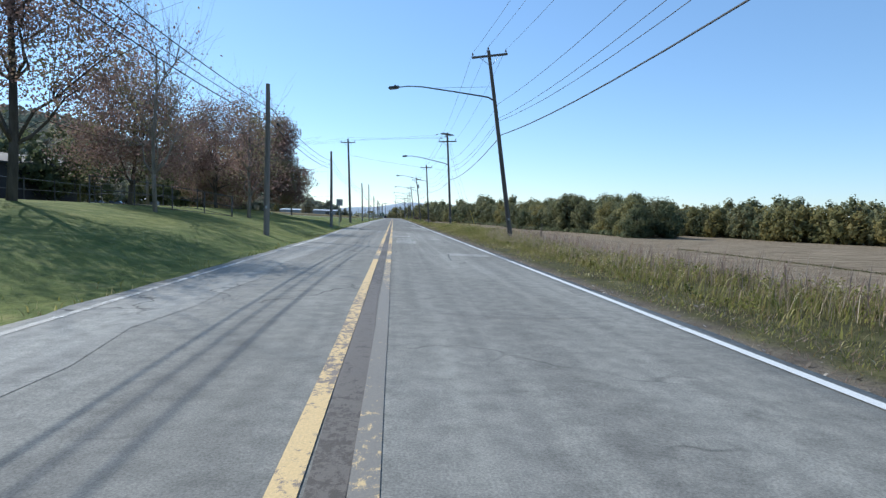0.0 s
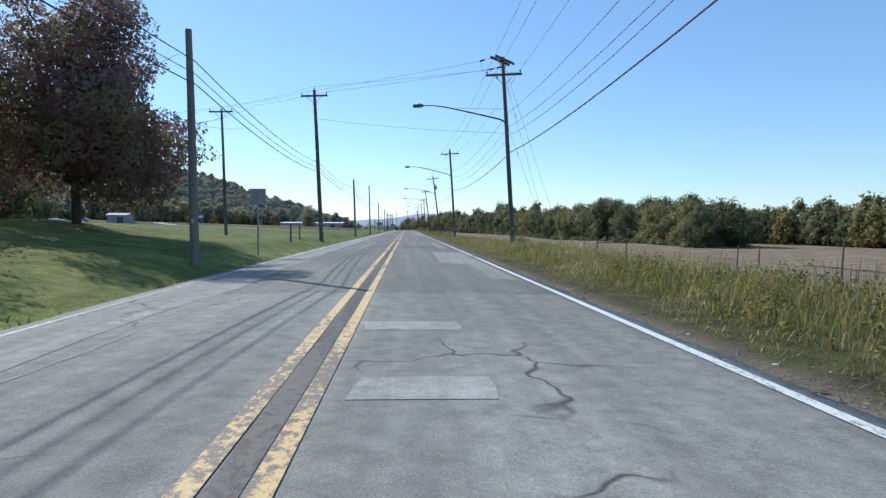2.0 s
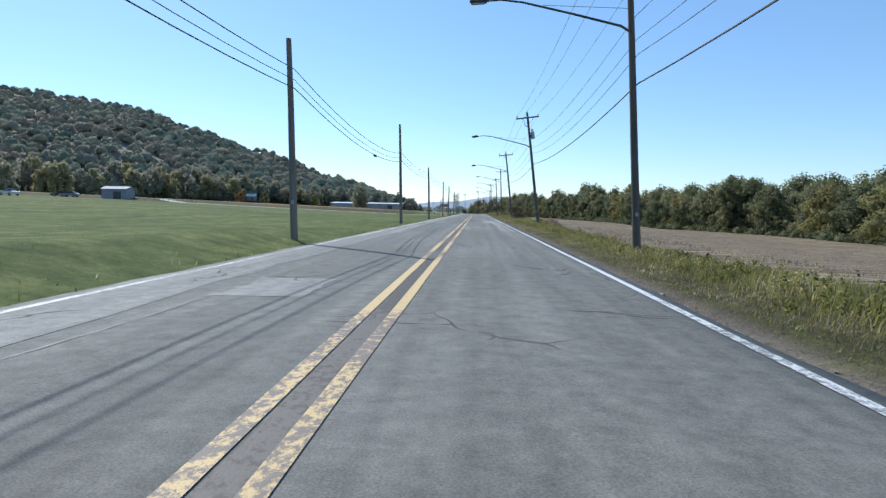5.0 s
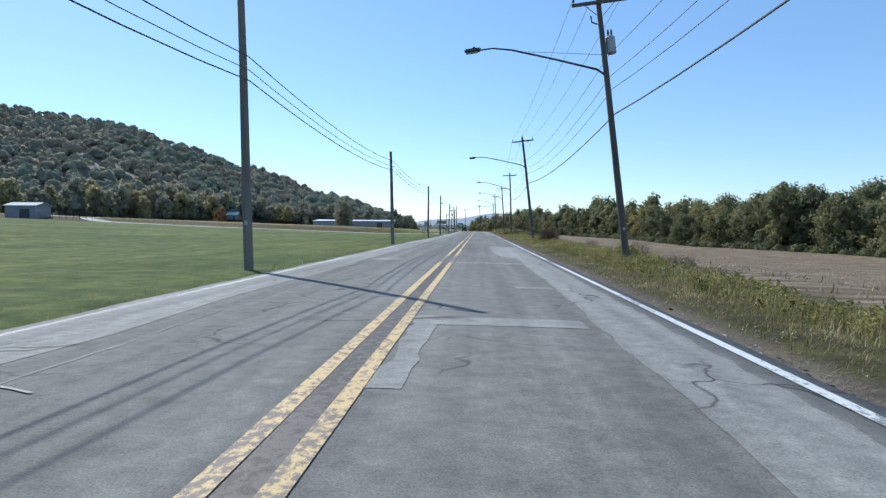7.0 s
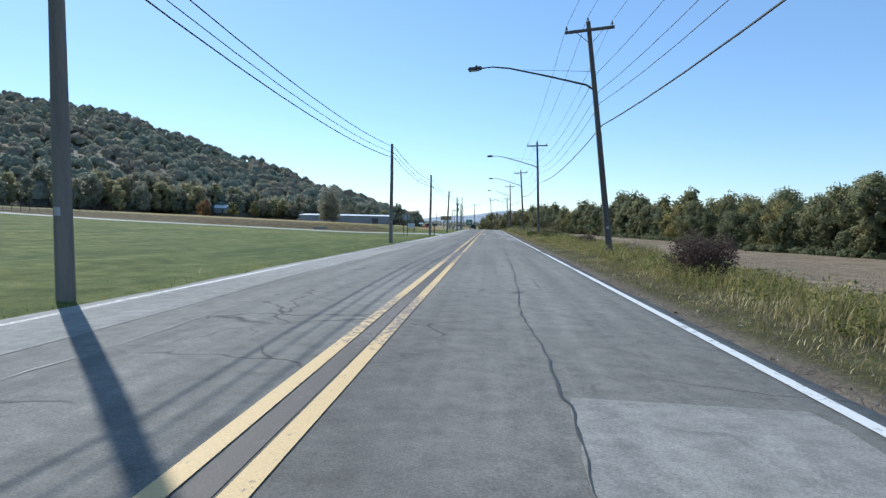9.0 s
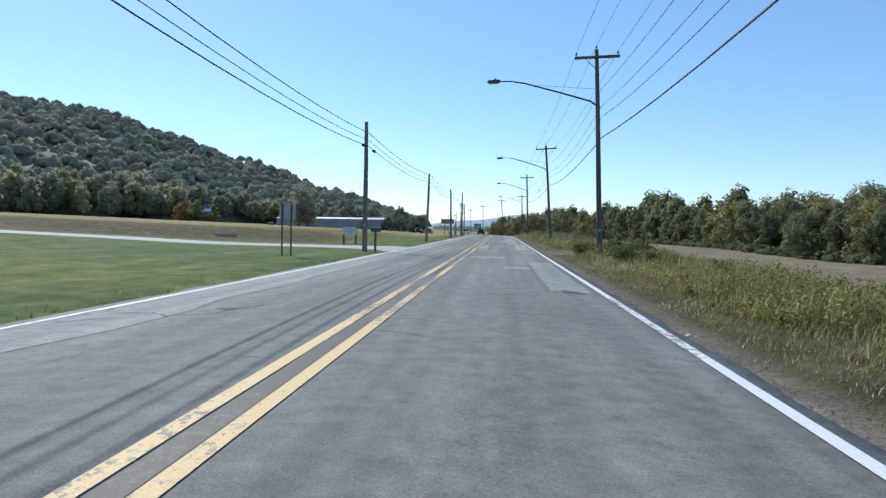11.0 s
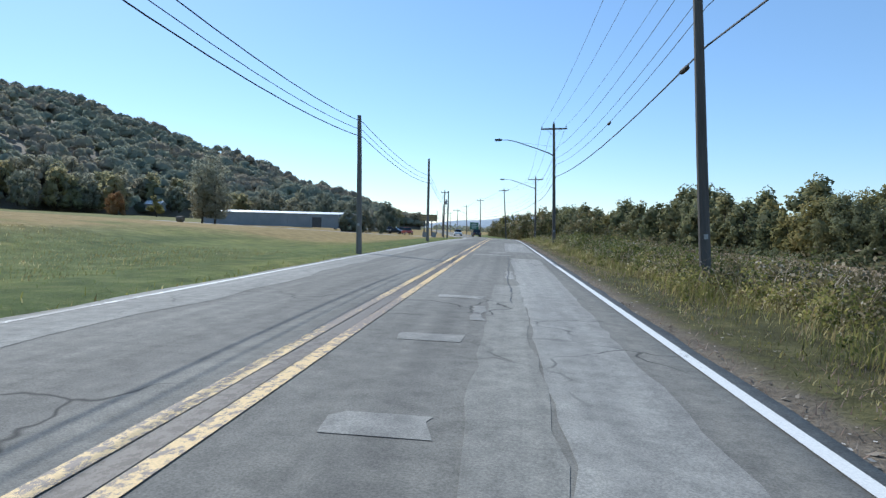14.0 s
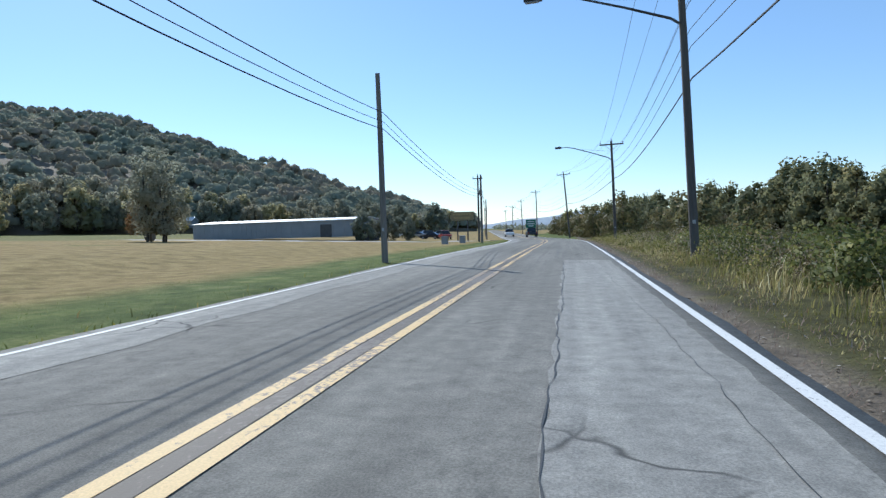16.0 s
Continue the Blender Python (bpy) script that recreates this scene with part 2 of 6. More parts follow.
M_land = land_material()
M_asphalt = asphalt("asphalt", (0.146, 0.140, 0.122), (0.227, 0.218, 0.192), 0.9)
# lighter asphalt: flare haze painted on the first stretch, and one brownish repair patch
M_asphalt_glare_patch = asphalt("glare_and_patch_asphalt", (0.19, 0.183, 0.16), (0.285, 0.276, 0.245), 0.9)
M_asphalt_pale = asphalt("bleached_asphalt", (0.22, 0.213, 0.19), (0.33, 0.32, 0.288), 0.9)
M_patch_pale = asphalt("pale_patch", (0.225, 0.218, 0.195), (0.32, 0.311, 0.281))
# brighter patch colour, to show against the paler asphalt before y 4
M_patch_bright = asphalt("bright_patch", (0.28, 0.272, 0.245), (0.39, 0.38, 0.345))
M_tar = plain("tar", (0.02, 0.02, 0.02), (0.05, 0.05, 0.05), 3, 40, 0.6)
M_white = paint("white_paint", (0.70, 0.70, 0.67), (0.2, 0.2, 0.19), 0.61)
M_white_bare = paint("bare_white_paint", (0.62, 0.62, 0.58), (0.24, 0.235, 0.215), 0.49)
M_yellow = paint("yellow_paint", (0.66, 0.46, 0.20), (0.20, 0.155, 0.12), 0.52)
M_yellow_full = paint("fresh_yellow_paint", (0.66, 0.46, 0.20), (0.20, 0.155, 0.12), 0.6)
M_yellow_bare = paint("bare_yellow_paint", (0.64, 0.46, 0.22), (0.2, 0.18, 0.15), 0.44)
M_rust = paint("worn_seam", (0.05, 0.037, 0.026), (0.115, 0.095, 0.077), 0.5)
M_concrete = plain("concrete", (0.29, 0.28, 0.255), (0.44, 0.425, 0.39), 0.6, 25, 0.85)
M_pole = plain("weathered_pole", (0.072, 0.063, 0.055), (0.15, 0.134, 0.116), 1.2, 30, 0.85, 0, 0.5, 0.01, (4, 4, 0.25))
M_pole_grey = plain("grey_pole", (0.13, 0.115, 0.10), (0.24, 0.215, 0.19), 1.2, 30, 0.85, 0, 0.5, 0.01, (4, 4, 0.25))
M_steel = plain("galvanised_steel", (0.28, 0.29, 0.30), (0.42, 0.43, 0.44), 2, 30, 0.5, 0.8, 0.1)
M_dark_steel = plain("dark_steel", (0.05, 0.05, 0.055), (0.10, 0.10, 0.105), 2, 30, 0.5, 0.3, 0.1)
M_wire = plain("cable", (0.015, 0.015, 0.016), (0.035, 0.035, 0.036), 2, 30, 0.6)
M_porcelain = plain("porcelain", (0.09, 0.055, 0.045), (0.14, 0.09, 0.08), 2, 30, 0.35)
M_sheet = plain("grey_sheet_metal", (0.22, 0.24, 0.26), (0.30, 0.32, 0.34), 0.4, 12, 0.55, 0.2, 0.15, 0.01)
M_roof = plain("white_metal_roof", (0.62, 0.64, 0.66), (0.8, 0.81, 0.82), 0.4, 12, 0.4, 0.3, 0.1)
M_sign_back = plain("bare_aluminium", (0.33, 0.34, 0.35), (0.45, 0.46, 0.47), 2, 40, 0.5, 0.7, 0.08)
M_sign_white = plain("white_sign_face", (0.62, 0.64, 0.66), (0.72, 0.74, 0.75), 2, 40, 0.5, 0, 0.05)
M_sign_blue = plain("blue_lettering", (0.03, 0.06, 0.16), (0.05, 0.09, 0.22), 3, 40, 0.5, 0, 0.05)
M_sign_green = plain("green_sign_face", (0.01, 0.13, 0.08), (0.015, 0.17, 0.10), 2, 40, 0.45, 0, 0.05)
M_board = plain("brown_board", (0.17, 0.135, 0.065), (0.25, 0.20, 0.10), 2, 30, 0.6)
M_board_text = plain("yellow_lettering", (0.30, 0.225, 0.09), (0.38, 0.29, 0.13), 3, 30, 0.6)
M_timber = plain("timber_post", (0.10, 0.085, 0.065), (0.2, 0.17, 0.13), 2, 40, 0.85, 0, 0.4, 0.008, (4, 4, 0.4))
M_glass = plain("dark_glass", (0.012, 0.015, 0.018), (0.03, 0.034, 0.04), 1, 20, 0.12, 0, 0.0)
M_tyre = plain("tyre", (0.012, 0.012, 0.012), (0.03, 0.03, 0.03), 3, 40, 0.8)
M_bark = plain("bark", (0.05, 0.042, 0.034), (0.13, 0.11, 0.09), 2.5, 22, 0.9, 0, 0.8, 0.03, (3, 3, 0.5))
M_bark_pale = plain("pale_bark", (0.16, 0.14, 0.12), (0.30, 0.27, 0.23), 2.5, 22, 0.9, 0, 0.6, 0.03, (3, 3, 0.5))
M_rusty = plain("rusty_pipe", (0.10, 0.055, 0.035), (0.20, 0.11, 0.07), 3, 40, 0.8)
M_guard = plain("yellow_plastic", (0.55, 0.42, 0.06), (0.68, 0.54, 0.10), 3, 40, 0.5, 0, 0.05)
# floor colour lightened, as haze would lift dark gaps between the hill's crowns
M_hill = plain("forest_floor", (0.17, 0.15, 0.115), (0.24, 0.21, 0.16), 0.05, 0.6, 0.95, 0, 0.6, 0.5)
# blue-grey of distance haze put into the horizon hills' base colour
M_far_hazed = plain("hazed_distant_woods", (0.30, 0.36, 0.42), (0.36, 0.42, 0.47), 0.01, 0.05, 0.95)
L_red = leafy("maple_leaves", [(0.0, (0.17, 0.115, 0.105)), (0.3, (0.26, 0.175, 0.155)), (0.55, (0.33, 0.22, 0.185)), (0.8, (0.25, 0.235, 0.12)), (1.0, (0.42, 0.28, 0.21))], 0.56, 0.6, 0.5, 0.75)
L_dark = leafy("dark_leaves", [(0.0, (0.088, 0.112, 0.062)), (0.5, (0.142, 0.158, 0.082)), (1.0, (0.205, 0.19, 0.105))], 0.52, 0.6, 0.25, 0.5)
L_green = leafy("river_tree_leaves", [(0.0, (0.125, 0.14, 0.085)), (0.45, (0.195, 0.205, 0.108)), (0.8, (0.25, 0.24, 0.12)), (1.0, (0.32, 0.28, 0.14))], 0.52, 0.6, 0.12, 0.6)
L_gold = leafy("turning_leaves", [(0.0, (0.15, 0.15, 0.07)), (0.4, (0.24, 0.225, 0.095)), (0.8, (0.31, 0.265, 0.105)), (1.0, (0.38, 0.30, 0.125))], 0.5, 0.6, 0.1, 0.55)
# far paler than real foliage: aerial haze is mixed into these leaf colours
L_hill_hazed = leafy("hill_woods", [(0.0, (0.295, 0.335, 0.26)), (0.3, (0.335, 0.355, 0.27)), (0.55, (0.375, 0.365, 0.27)), (0.8, (0.39, 0.345, 0.27)), (1.0, (0.44, 0.385, 0.25))], 0.5, 1.0, 0.03, 0.82)
L_grass = leafy("tall_grass", [(0.0, (0.05, 0.06, 0.02)), (0.28, (0.17, 0.18, 0.05)), (0.55, (0.34, 0.315, 0.095)), (0.72, (0.22, 0.165, 0.08)), (0.88, (0.56, 0.49, 0.23)), (1.0, (0.74, 0.66, 0.42))], 0.52, 0.5, 0.5, 0.4)
L_weed = leafy("weeds", [(0.0, (0.045, 0.055, 0.018)), (0.3, (0.13, 0.145, 0.04)), (0.55, (0.25, 0.24, 0.075)), (0.75, (0.33, 0.28, 0.11)), (0.9, (0.54, 0.47, 0.20)), (1.0, (0.70, 0.63, 0.36))], 0.52, 0.45, 0.4, 0.4)
L_green_grass = leafy("verge_grass", [(0.0, (0.045, 0.052, 0.018)), (0.22, (0.145, 0.15, 0.045)), (0.46, (0.30, 0.275, 0.095)), (0.64, (0.205, 0.15, 0.08)), (0.84, (0.51, 0.44, 0.20)), (1.0, (0.69, 0.61, 0.36))], 0.52, 0.5, 0.6, 0.4)
L_lawn = leafy("lawn_grass", [(0.0, (0.10, 0.15, 0.035)), (0.6, (0.17, 0.22, 0.055)), (1.0, (0.30, 0.28, 0.10))], 0.4)
L_shrub = leafy("shrub_leaves", [(0.0, (0.07, 0.08, 0.035)), (0.4, (0.13, 0.125, 0.055)), (0.75, (0.20, 0.17, 0.085)), (1.0, (0.33, 0.26, 0.15))], 0.4, 0.55, 0.5, 0.5)
L_thorn = leafy("thorn_leaves", [(0.0, (0.045, 0.06, 0.022)), (0.4, (0.09, 0.11, 0.035)), (0.75, (0.16, 0.17, 0.055)), (1.0, (0.30, 0.27, 0.10))], 0.4, 0.5, 0.5, 0.4)
# both foothill leaf colours are raised to carry the haze before the hill
L_foot_hazed = leafy("hazed_foothill_leaves", [(0.0, (0.285, 0.305, 0.235)), (0.5, (0.355, 0.35, 0.26)), (1.0, (0.41, 0.37, 0.27))], 0.6, 0.9, 0.06, 0.75)
L_foot_gold_hazed = leafy("hazed_foothill_gold_leaves", [(0.0, (0.32, 0.325, 0.20)), (0.5, (0.41, 0.38, 0.215)), (1.0, (0.47, 0.405, 0.235))], 0.6, 0.9, 0.06, 0.75)
# distance haze painted as paler, greyer leaves on the far trees
L_hazy = leafy("hazed_far_leaves", [(0.0, (0.17, 0.20, 0.15)), (0.5, (0.23, 0.245, 0.185)), (1.0, (0.29, 0.275, 0.20))], 0.55, 0.9, 0.06, 0.75)
L_litter = leafy("litter", [(0.0, (0.10, 0.08, 0.06)), (0.5, (0.28, 0.24, 0.19)), (0.8, (0.5, 0.46, 0.40)), (1.0, (0.72, 0.70, 0.66))], 0.15)
L_bramble = leafy("bramble_leaves", [(0.0, (0.07, 0.05, 0.042)), (0.6, (0.13, 0.092, 0.075)), (0.9, (0.20, 0.145, 0.11)), (1.0, (0.28, 0.22, 0.16))], 0.4)
L_straw = leafy("straw", [(0.0, (0.20, 0.14, 0.09)), (0.5, (0.40, 0.31, 0.21)), (1.0, (0.68, 0.57, 0.42))], 0.2, 0.6, 0.2, 0.4)
L_orange = leafy("orange_leaves", [(0.0, (0.26, 0.17, 0.09)), (0.5, (0.40, 0.23, 0.11)), (1.0, (0.46, 0.33, 0.17))], 0.5, 0.9, 0.2, 0.6)
L_tangle = leafy("tangled_leaves", [(0.0, (0.05, 0.045, 0.025)), (0.35, (0.11, 0.10, 0.05)), (0.65, (0.19, 0.155, 0.085)), (0.88, (0.32, 0.27, 0.17)), (1.0, (0.58, 0.53, 0.43))], 0.42, 0.5, 0.5, 0.35)
L_plume = leafy("seed_heads", [(0.0, (0.20, 0.13, 0.10)), (0.6, (0.33, 0.24, 0.19)), (1.0, (0.48, 0.40, 0.32))], 0.45)


# ---- mesh helpers ----


def mesh_from(name, verts, faces_flat, counts, mat, smooth_shade=False, normals=None):
    """A mesh from arrays: corners of all faces in a row, and each face's number of corners."""
    me = bpy.data.meshes.new(name)
    verts = np.ascontiguousarray(verts, dtype=np.float32)
    me.vertices.add(len(verts))
    me.vertices.foreach_set("co", verts.ravel())
    counts = np.asarray(counts, dtype=np.int32)
    me.loops.add(len(faces_flat))
    me.loops.foreach_set("vertex_index", np.asarray(faces_flat, dtype=np.int32))
    me.polygons.add(len(counts))
    me.polygons.foreach_set("loop_start", np.concatenate([[0], np.cumsum(counts)[:-1]]).astype(np.int32))
    if smooth_shade:
        me.polygons.foreach_set("use_smooth", np.ones(len(counts), dtype=bool))
    me.update(calc_edges=True)
    if normals is not None:
        me.normals_split_custom_set_from_vertices(np.ascontiguousarray(normals, dtype=np.float32))
    me.materials.append(mat)
    return me


def quads_mesh(name, corners, mat, out=None):
    """corners: (n, 4, 3); out: the way in which each leaf's crown faces there, for soft round shading."""
    n = len(corners)
    if out is None:
        return mesh_from(name, corners.reshape(-1, 3), np.arange(4 * n), np.full(n, 4), mat)
    own = np.cross(corners[:, 2] - corners[:, 0], corners[:, 3] - corners[:, 1])
    own /= np.linalg.norm(own, axis=1)[:, None] + 1e-9
    out = out / (np.linalg.norm(out, axis=1)[:, None] + 1e-9)
    flip = (own * out).sum(1) < 0
    corners = np.where(flip[:, None, None], corners[:, ::-1], corners)
    own = np.where(flip[:, None], -own, own)
    soft = out * 0.8 + own * 0.2
    return mesh_from(name, corners.reshape(-1, 3), np.arange(4 * n), np.full(n, 4), mat, True, np.repeat(soft, 4, 0))


def finish(name, bm, mat, smooth_shade=False):
    me = bpy.data.meshes.new(name)
    bm.to_mesh(me)
    bm.free()
    me.materials.append(mat)
    if smooth_shade:
        for p in me.polygons:
            p.use_smooth = True
    return me


def part(name, bm, mat, parent, label="", smooth_shade=False):
    ob = new(name, finish(name, bm, mat, smooth_shade) if isinstance(bm, bmesh.types.BMesh) else bm)
    ob.parent = parent
    if label:
        tagged(ob, label)
    return ob


def thing(name, m, label, category, group="", kind=""):
    ob = new(name)
    ob.empty_display_size = 0.2
    ob.matrix_world = m
    return tagged(ob, label, category, group, kind)


def box(bm, x0, x1, y0, y1, z0, z1, bevel=0.0):
    made = bmesh.ops.create_cube(bm, size=1)
    for v in made["verts"]:
        v.co = Vector(((x0 + x1) / 2 + v.co.x * (x1 - x0), (y0 + y1) / 2 + v.co.y * (y1 - y0), (z0 + z1) / 2 + v.co.z * (z1 - z0)))
    if bevel:
        bmesh.ops.bevel(bm, geom=[e for e in bm.edges if e.verts[0] in made["verts"]], offset=bevel, segments=2, affect="EDGES")
    return bm


def boxed(*a, bevel=0.0):
    return box(bmesh.new(), *a, bevel=bevel)


def tube(bm, points, radii, sides=8, cap=True):
    """A round bar along points."""
    rings = []
    pts = [Vector(p) for p in points]
    if isinstance(radii, (int, float)):
        radii = [radii] * len(pts)
    for i, p in enumerate(pts):
        d = (pts[min(i + 1, len(pts) - 1)] - pts[max(i - 1, 0)]).normalized()
        a = d.orthogonal().normalized() if abs(d.z) < 0.99 else Vector((1, 0, 0))
        if abs(d.z) < 0.99:
            a = d.cross(Vector((0, 0, 1))).normalized()
        b = d.cross(a).normalized()
        rings.append([bm.verts.new(p + (a * math.cos(2 * math.pi * k / sides) + b * math.sin(2 * math.pi * k / sides)) * radii[i]) for k in range(sides)])
    for r, s in zip(rings, rings[1:]):
        for k in range(sides):
            bm.faces.new((r[k], r[(k + 1) % sides], s[(k + 1) % sides], s[k]))
    if cap:
        bm.faces.new(rings[0][::-1])
        bm.faces.new(rings[-1])
    bmesh.ops.recalc_face_normals(bm, faces=bm.faces[:])
    return bm


# ---- ground and road ----
def grid_mesh(name, xs, ys, height, mat, smooth_shade=True):
    X, Y = np.meshgrid(xs, ys)
    v = np.stack([X, Y, height(X, Y)], -1).reshape(-1, 3)
    nx, ny = len(xs), len(ys)
    i = (np.arange(ny - 1)[:, None] * nx + np.arange(nx - 1)[None, :]).ravel()
    f = np.stack([i, i + 1, i + nx + 1, i + nx], -1)
    return mesh_from(name, v, f.ravel(), np.full(len(f), 4), mat, smooth_shade)


xs = np.concatenate([-np.geomspace(3200, 42, 30), np.arange(-40, -12, 1.0), np.arange(-12, 14, 0.4), np.arange(14, 42, 1.0), np.geomspace(43, 3200, 30)])
ys = np.concatenate([[-400, -250, -160, -110], np.arange(-80, 330, 2.0), np.arange(330, 700, 12.0), np.geomspace(720, 4700, 24)])
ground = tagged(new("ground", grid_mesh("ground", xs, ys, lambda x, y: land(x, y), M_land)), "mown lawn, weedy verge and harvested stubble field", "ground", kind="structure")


def strip(name, left, right, y0, y1, lift, mat, label, every=2.0, ragged=0.0, thick=0.0, crown=False):
    """A band that follows the road between two lines."""
    ys = np.arange(y0, y1 + 1e-6, every)
    if ys[-1] < y1 - 0.01:
        ys = np.append(ys, y1)
    r = np.random.default_rng(int(abs(y0 * 7 + y1 * 3)) + len(name))
    a, b = left(ys) + r.uniform(-1, 1, len(ys)) * ragged, right(ys) + r.uniform(-1, 1, len(ys)) * ragged
    n = 17 if crown else 4
    w = np.linspace(0, 1, n)
    X = a[:, None] + (b - a)[:, None] * w
    Z = road_z(ys)[:, None] + lift + (road_top(X, ys[:, None]))
    v = np.stack([X, np.repeat(ys[:, None], n, 1), Z], -1)
    if thick:
        low = v.copy()
        low[..., 2] -= thick
        v = np.concatenate([low[:, :1], v, low[:, -1:]], 1)
        n += 2
    i = (np.arange(len(ys) - 1)[:, None] * n + np.arange(n - 1)[None, :]).ravel()
    f = np.stack([i, i + 1, i + n + 1, i + n], -1)
    ob = new(name, mesh_from(name, v.reshape(-1, 3), f.ravel(), np.full(len(f), 4), mat, False))
    return tagged(ob, label, "road", kind="structure")


def road_top(x, y):
    """The camber, over the height of the road's edge."""
    u = x - shift(y)
    return 0.06 * (1 - np.clip(np.abs(u + 1.22) / 4.0, 0, 1) ** 2)


def at(f, off):
    return lambda y: f(y) + off


# up to y 4 the paler colour stands in for flare haze over the road
strip("road", at(left_line, -0.28), at(right_line, 0.22), -90, 4, 0.0, M_asphalt_glare_patch, "stretch of two-lane asphalt road with flare haze in its paler colour", 1.0, 0.05, 0.12, True)
strip("road", at(left_line, -0.28), at(right_line, 0.22), 4, 760, 0.0, M_asphalt, "worn two-lane asphalt road", 1.0, 0.05, 0.12, True)
strip("bleached_lane_edge", at(left_line, -0.2), at(left_line, 1.15), -90, 420, 0.004, M_asphalt_pale, "sun-bleached strip of old pavement", 1.5, 0.14)
strip("edge_line", at(left_line, -0.05), at(left_line, 0.05), -90, 150, 0.008, M_white_bare, "white edge line almost worn away", 2.0, 0.015)
strip("edge_line", at(left_line, -0.05), at(left_line, 0.06), 150, 700, 0.008, M_white, "worn white edge line", 2.0)
strip("edge_line", at(right_line, -0.06), at(right_line, 0.06), -90, 700, 0.008, M_white, "white edge line", 2.0)
strip("centre_seam", at(centre_line, -0.09), at(centre_line, 0.09), -90, 700, 0.004, M_rust, "rusty worn seam between the yellow lines", 2.0, 0.02)
for y0, y1, left_mat, right_mat in ((-90, -27.5, M_yellow_full, M_yellow_bare), (-27.5, -26.4, M_yellow_full, M_yellow), (-26.4, -23.8, M_yellow_bare, M_yellow_bare), (-23.8, -11, M_yellow, M_yellow), (-11, -8.2, M_yellow_bare, M_yellow_bare), (-8.2, 700, M_yellow, M_yellow)):
    strip("centre_line", at(centre_line, -0.23), at(centre_line, -0.10), y0, y1, 0.008, left_mat, "yellow centre line almost worn away" if left_mat is M_yellow_bare else "chipped yellow centre line", 2.0, 0.004)
    strip("centre_line", at(centre_line, 0.10), at(centre_line, 0.23), y0, y1, 0.008, right_mat, "yellow centre line almost worn away" if right_mat is M_yellow_bare else "chipped yellow centre line", 2.0, 0.004)


def patch(x0, x1, y0, y1):
    strip("asphalt_patch", lambda y: shift(y) + x0, lambda y: shift(y) + x1, y0, y1, 0.0045, M_patch_bright if y1 < 4 else M_patch_pale, "paler repair patch in the asphalt", 0.3, 0.05)


def bleached(left, right):
    """A paler strip of older pavement along the edge line; rows of y and x for its two ragged sides."""
    side = lambda rows: (lambda y: np.interp(y, [p[0] for p in rows], [p[1] for p in rows]) + shift(y))
    strip("asphalt_patch", side(left), side(right), left[0][0], left[-1][0], 0.004, M_patch_pale, "paler older pavement left bare beside the edge line", 0.35, 0.035)


bleached([(7, 1.52), (12.7, 1.57), (12.9, 0.68), (21.5, 0.78)], [(7, 2.1), (21.5, 2.1)])
bleached([(26, 1.36), (31, 1.45), (38.4, 1.36)], [(26, 1.84), (36, 1.84), (38.4, 1.72)])
bleached([(78, 1.2), (89, 1.31), (94.7, 1.26), (99.3, 1.3), (99.5, 0.76), (101.6, 0.58), (108, 0.34), (111, 0.45), (113, 0.5)], [(78, 2.05), (95, 2.12), (113, 2.1)])
bleached([(154, 1.35), (164, 1.35)], [(154, 2.12), (164, 2.12)])
bleached([(176.5, 1.3), (184.5, 1.36), (187.9, 1.36), (188.1, 0.9), (197, 0.88), (214, 0.8)], [(176.5, 2.0), (187, 2.15), (190.2, 2.0), (191, 1.8), (195.5, 1.74), (203, 1.86), (212, 1.95), (214, 1.95)])
bleached([(221, 0.6), (240, 0.6)], [(221, 2.1), (240, 2.1)])
for x0, x1, y0, y1 in ((-0.8, 0.05, -17, -13.4), (-0.7, 0.0, -12.8, -11.2), (0.8, 2.05, -24.1, -22.9), (0.85, 1.5, -11.6, -10.4), (-0.9, 0.0, -9.4, -7.4), (-0.8, 0.2, -2.5, -1.9), (-0.9, 0.2, 0.2, 0.8), (1.55, 2.1, 40.0, 40.6), (-3.6, -2.4, 51, 53)):
    patch(x0, x1, y0, y1)
for x0, x1, y0, y1 in ((-0.95, -0.7, 80.5, 84), (-1.0, 1.13, 83.3, 83.9), (0.53, 1.2, 87.7, 88.1), (-0.87, 1.31, 95.3, 95.8), (-4.0, -2.9, 97, 98.4)):
    patch(x0, x1, y0, y1)
for x0, x1, y0, y1 in ((0.5, 1.3, 160, 161), (-0.8, 0.6, 166, 167.2), (0.57, 1.14, 170.9, 171.3), (1.45, 2.15, 172.2, 173.3), (-1.0, 0.2, 173.4, 173.9), (0.59, 1.45, 173.4, 173.8), (-0.67, -0.09, 174.8, 175.1),
                       (-0.95, -0.35, 176.4, 184.2), (-0.29, 1.3, 181.4, 181.7), (-0.62, 1.3, 184.3, 184.8)):
    patch(x0, x1, y0, y1)
for x0, x1, y0, y1 in ((-0.44, 0.15, 192.8, 193.2), (-0.53, 0.12, 195.6, 196.0), (0.12, 0.3, 197.1, 198.5), (-0.56, 0.25, 199.4, 199.8), (0.6, 0.78, 203.7, 206.3), (-0.8, 0.9, 216, 216.8), (-0.2, 0.7, 219, 219.8)):
    patch(x0, x1, y0, y1)
strip("asphalt_patch", lambda y: shift(y) + 0.33, lambda y: shift(y) + 0.85, 192.1, 202, 0.0042, M_asphalt_glare_patch, "brownish repair patch in the asphalt", 0.5, 0.04)


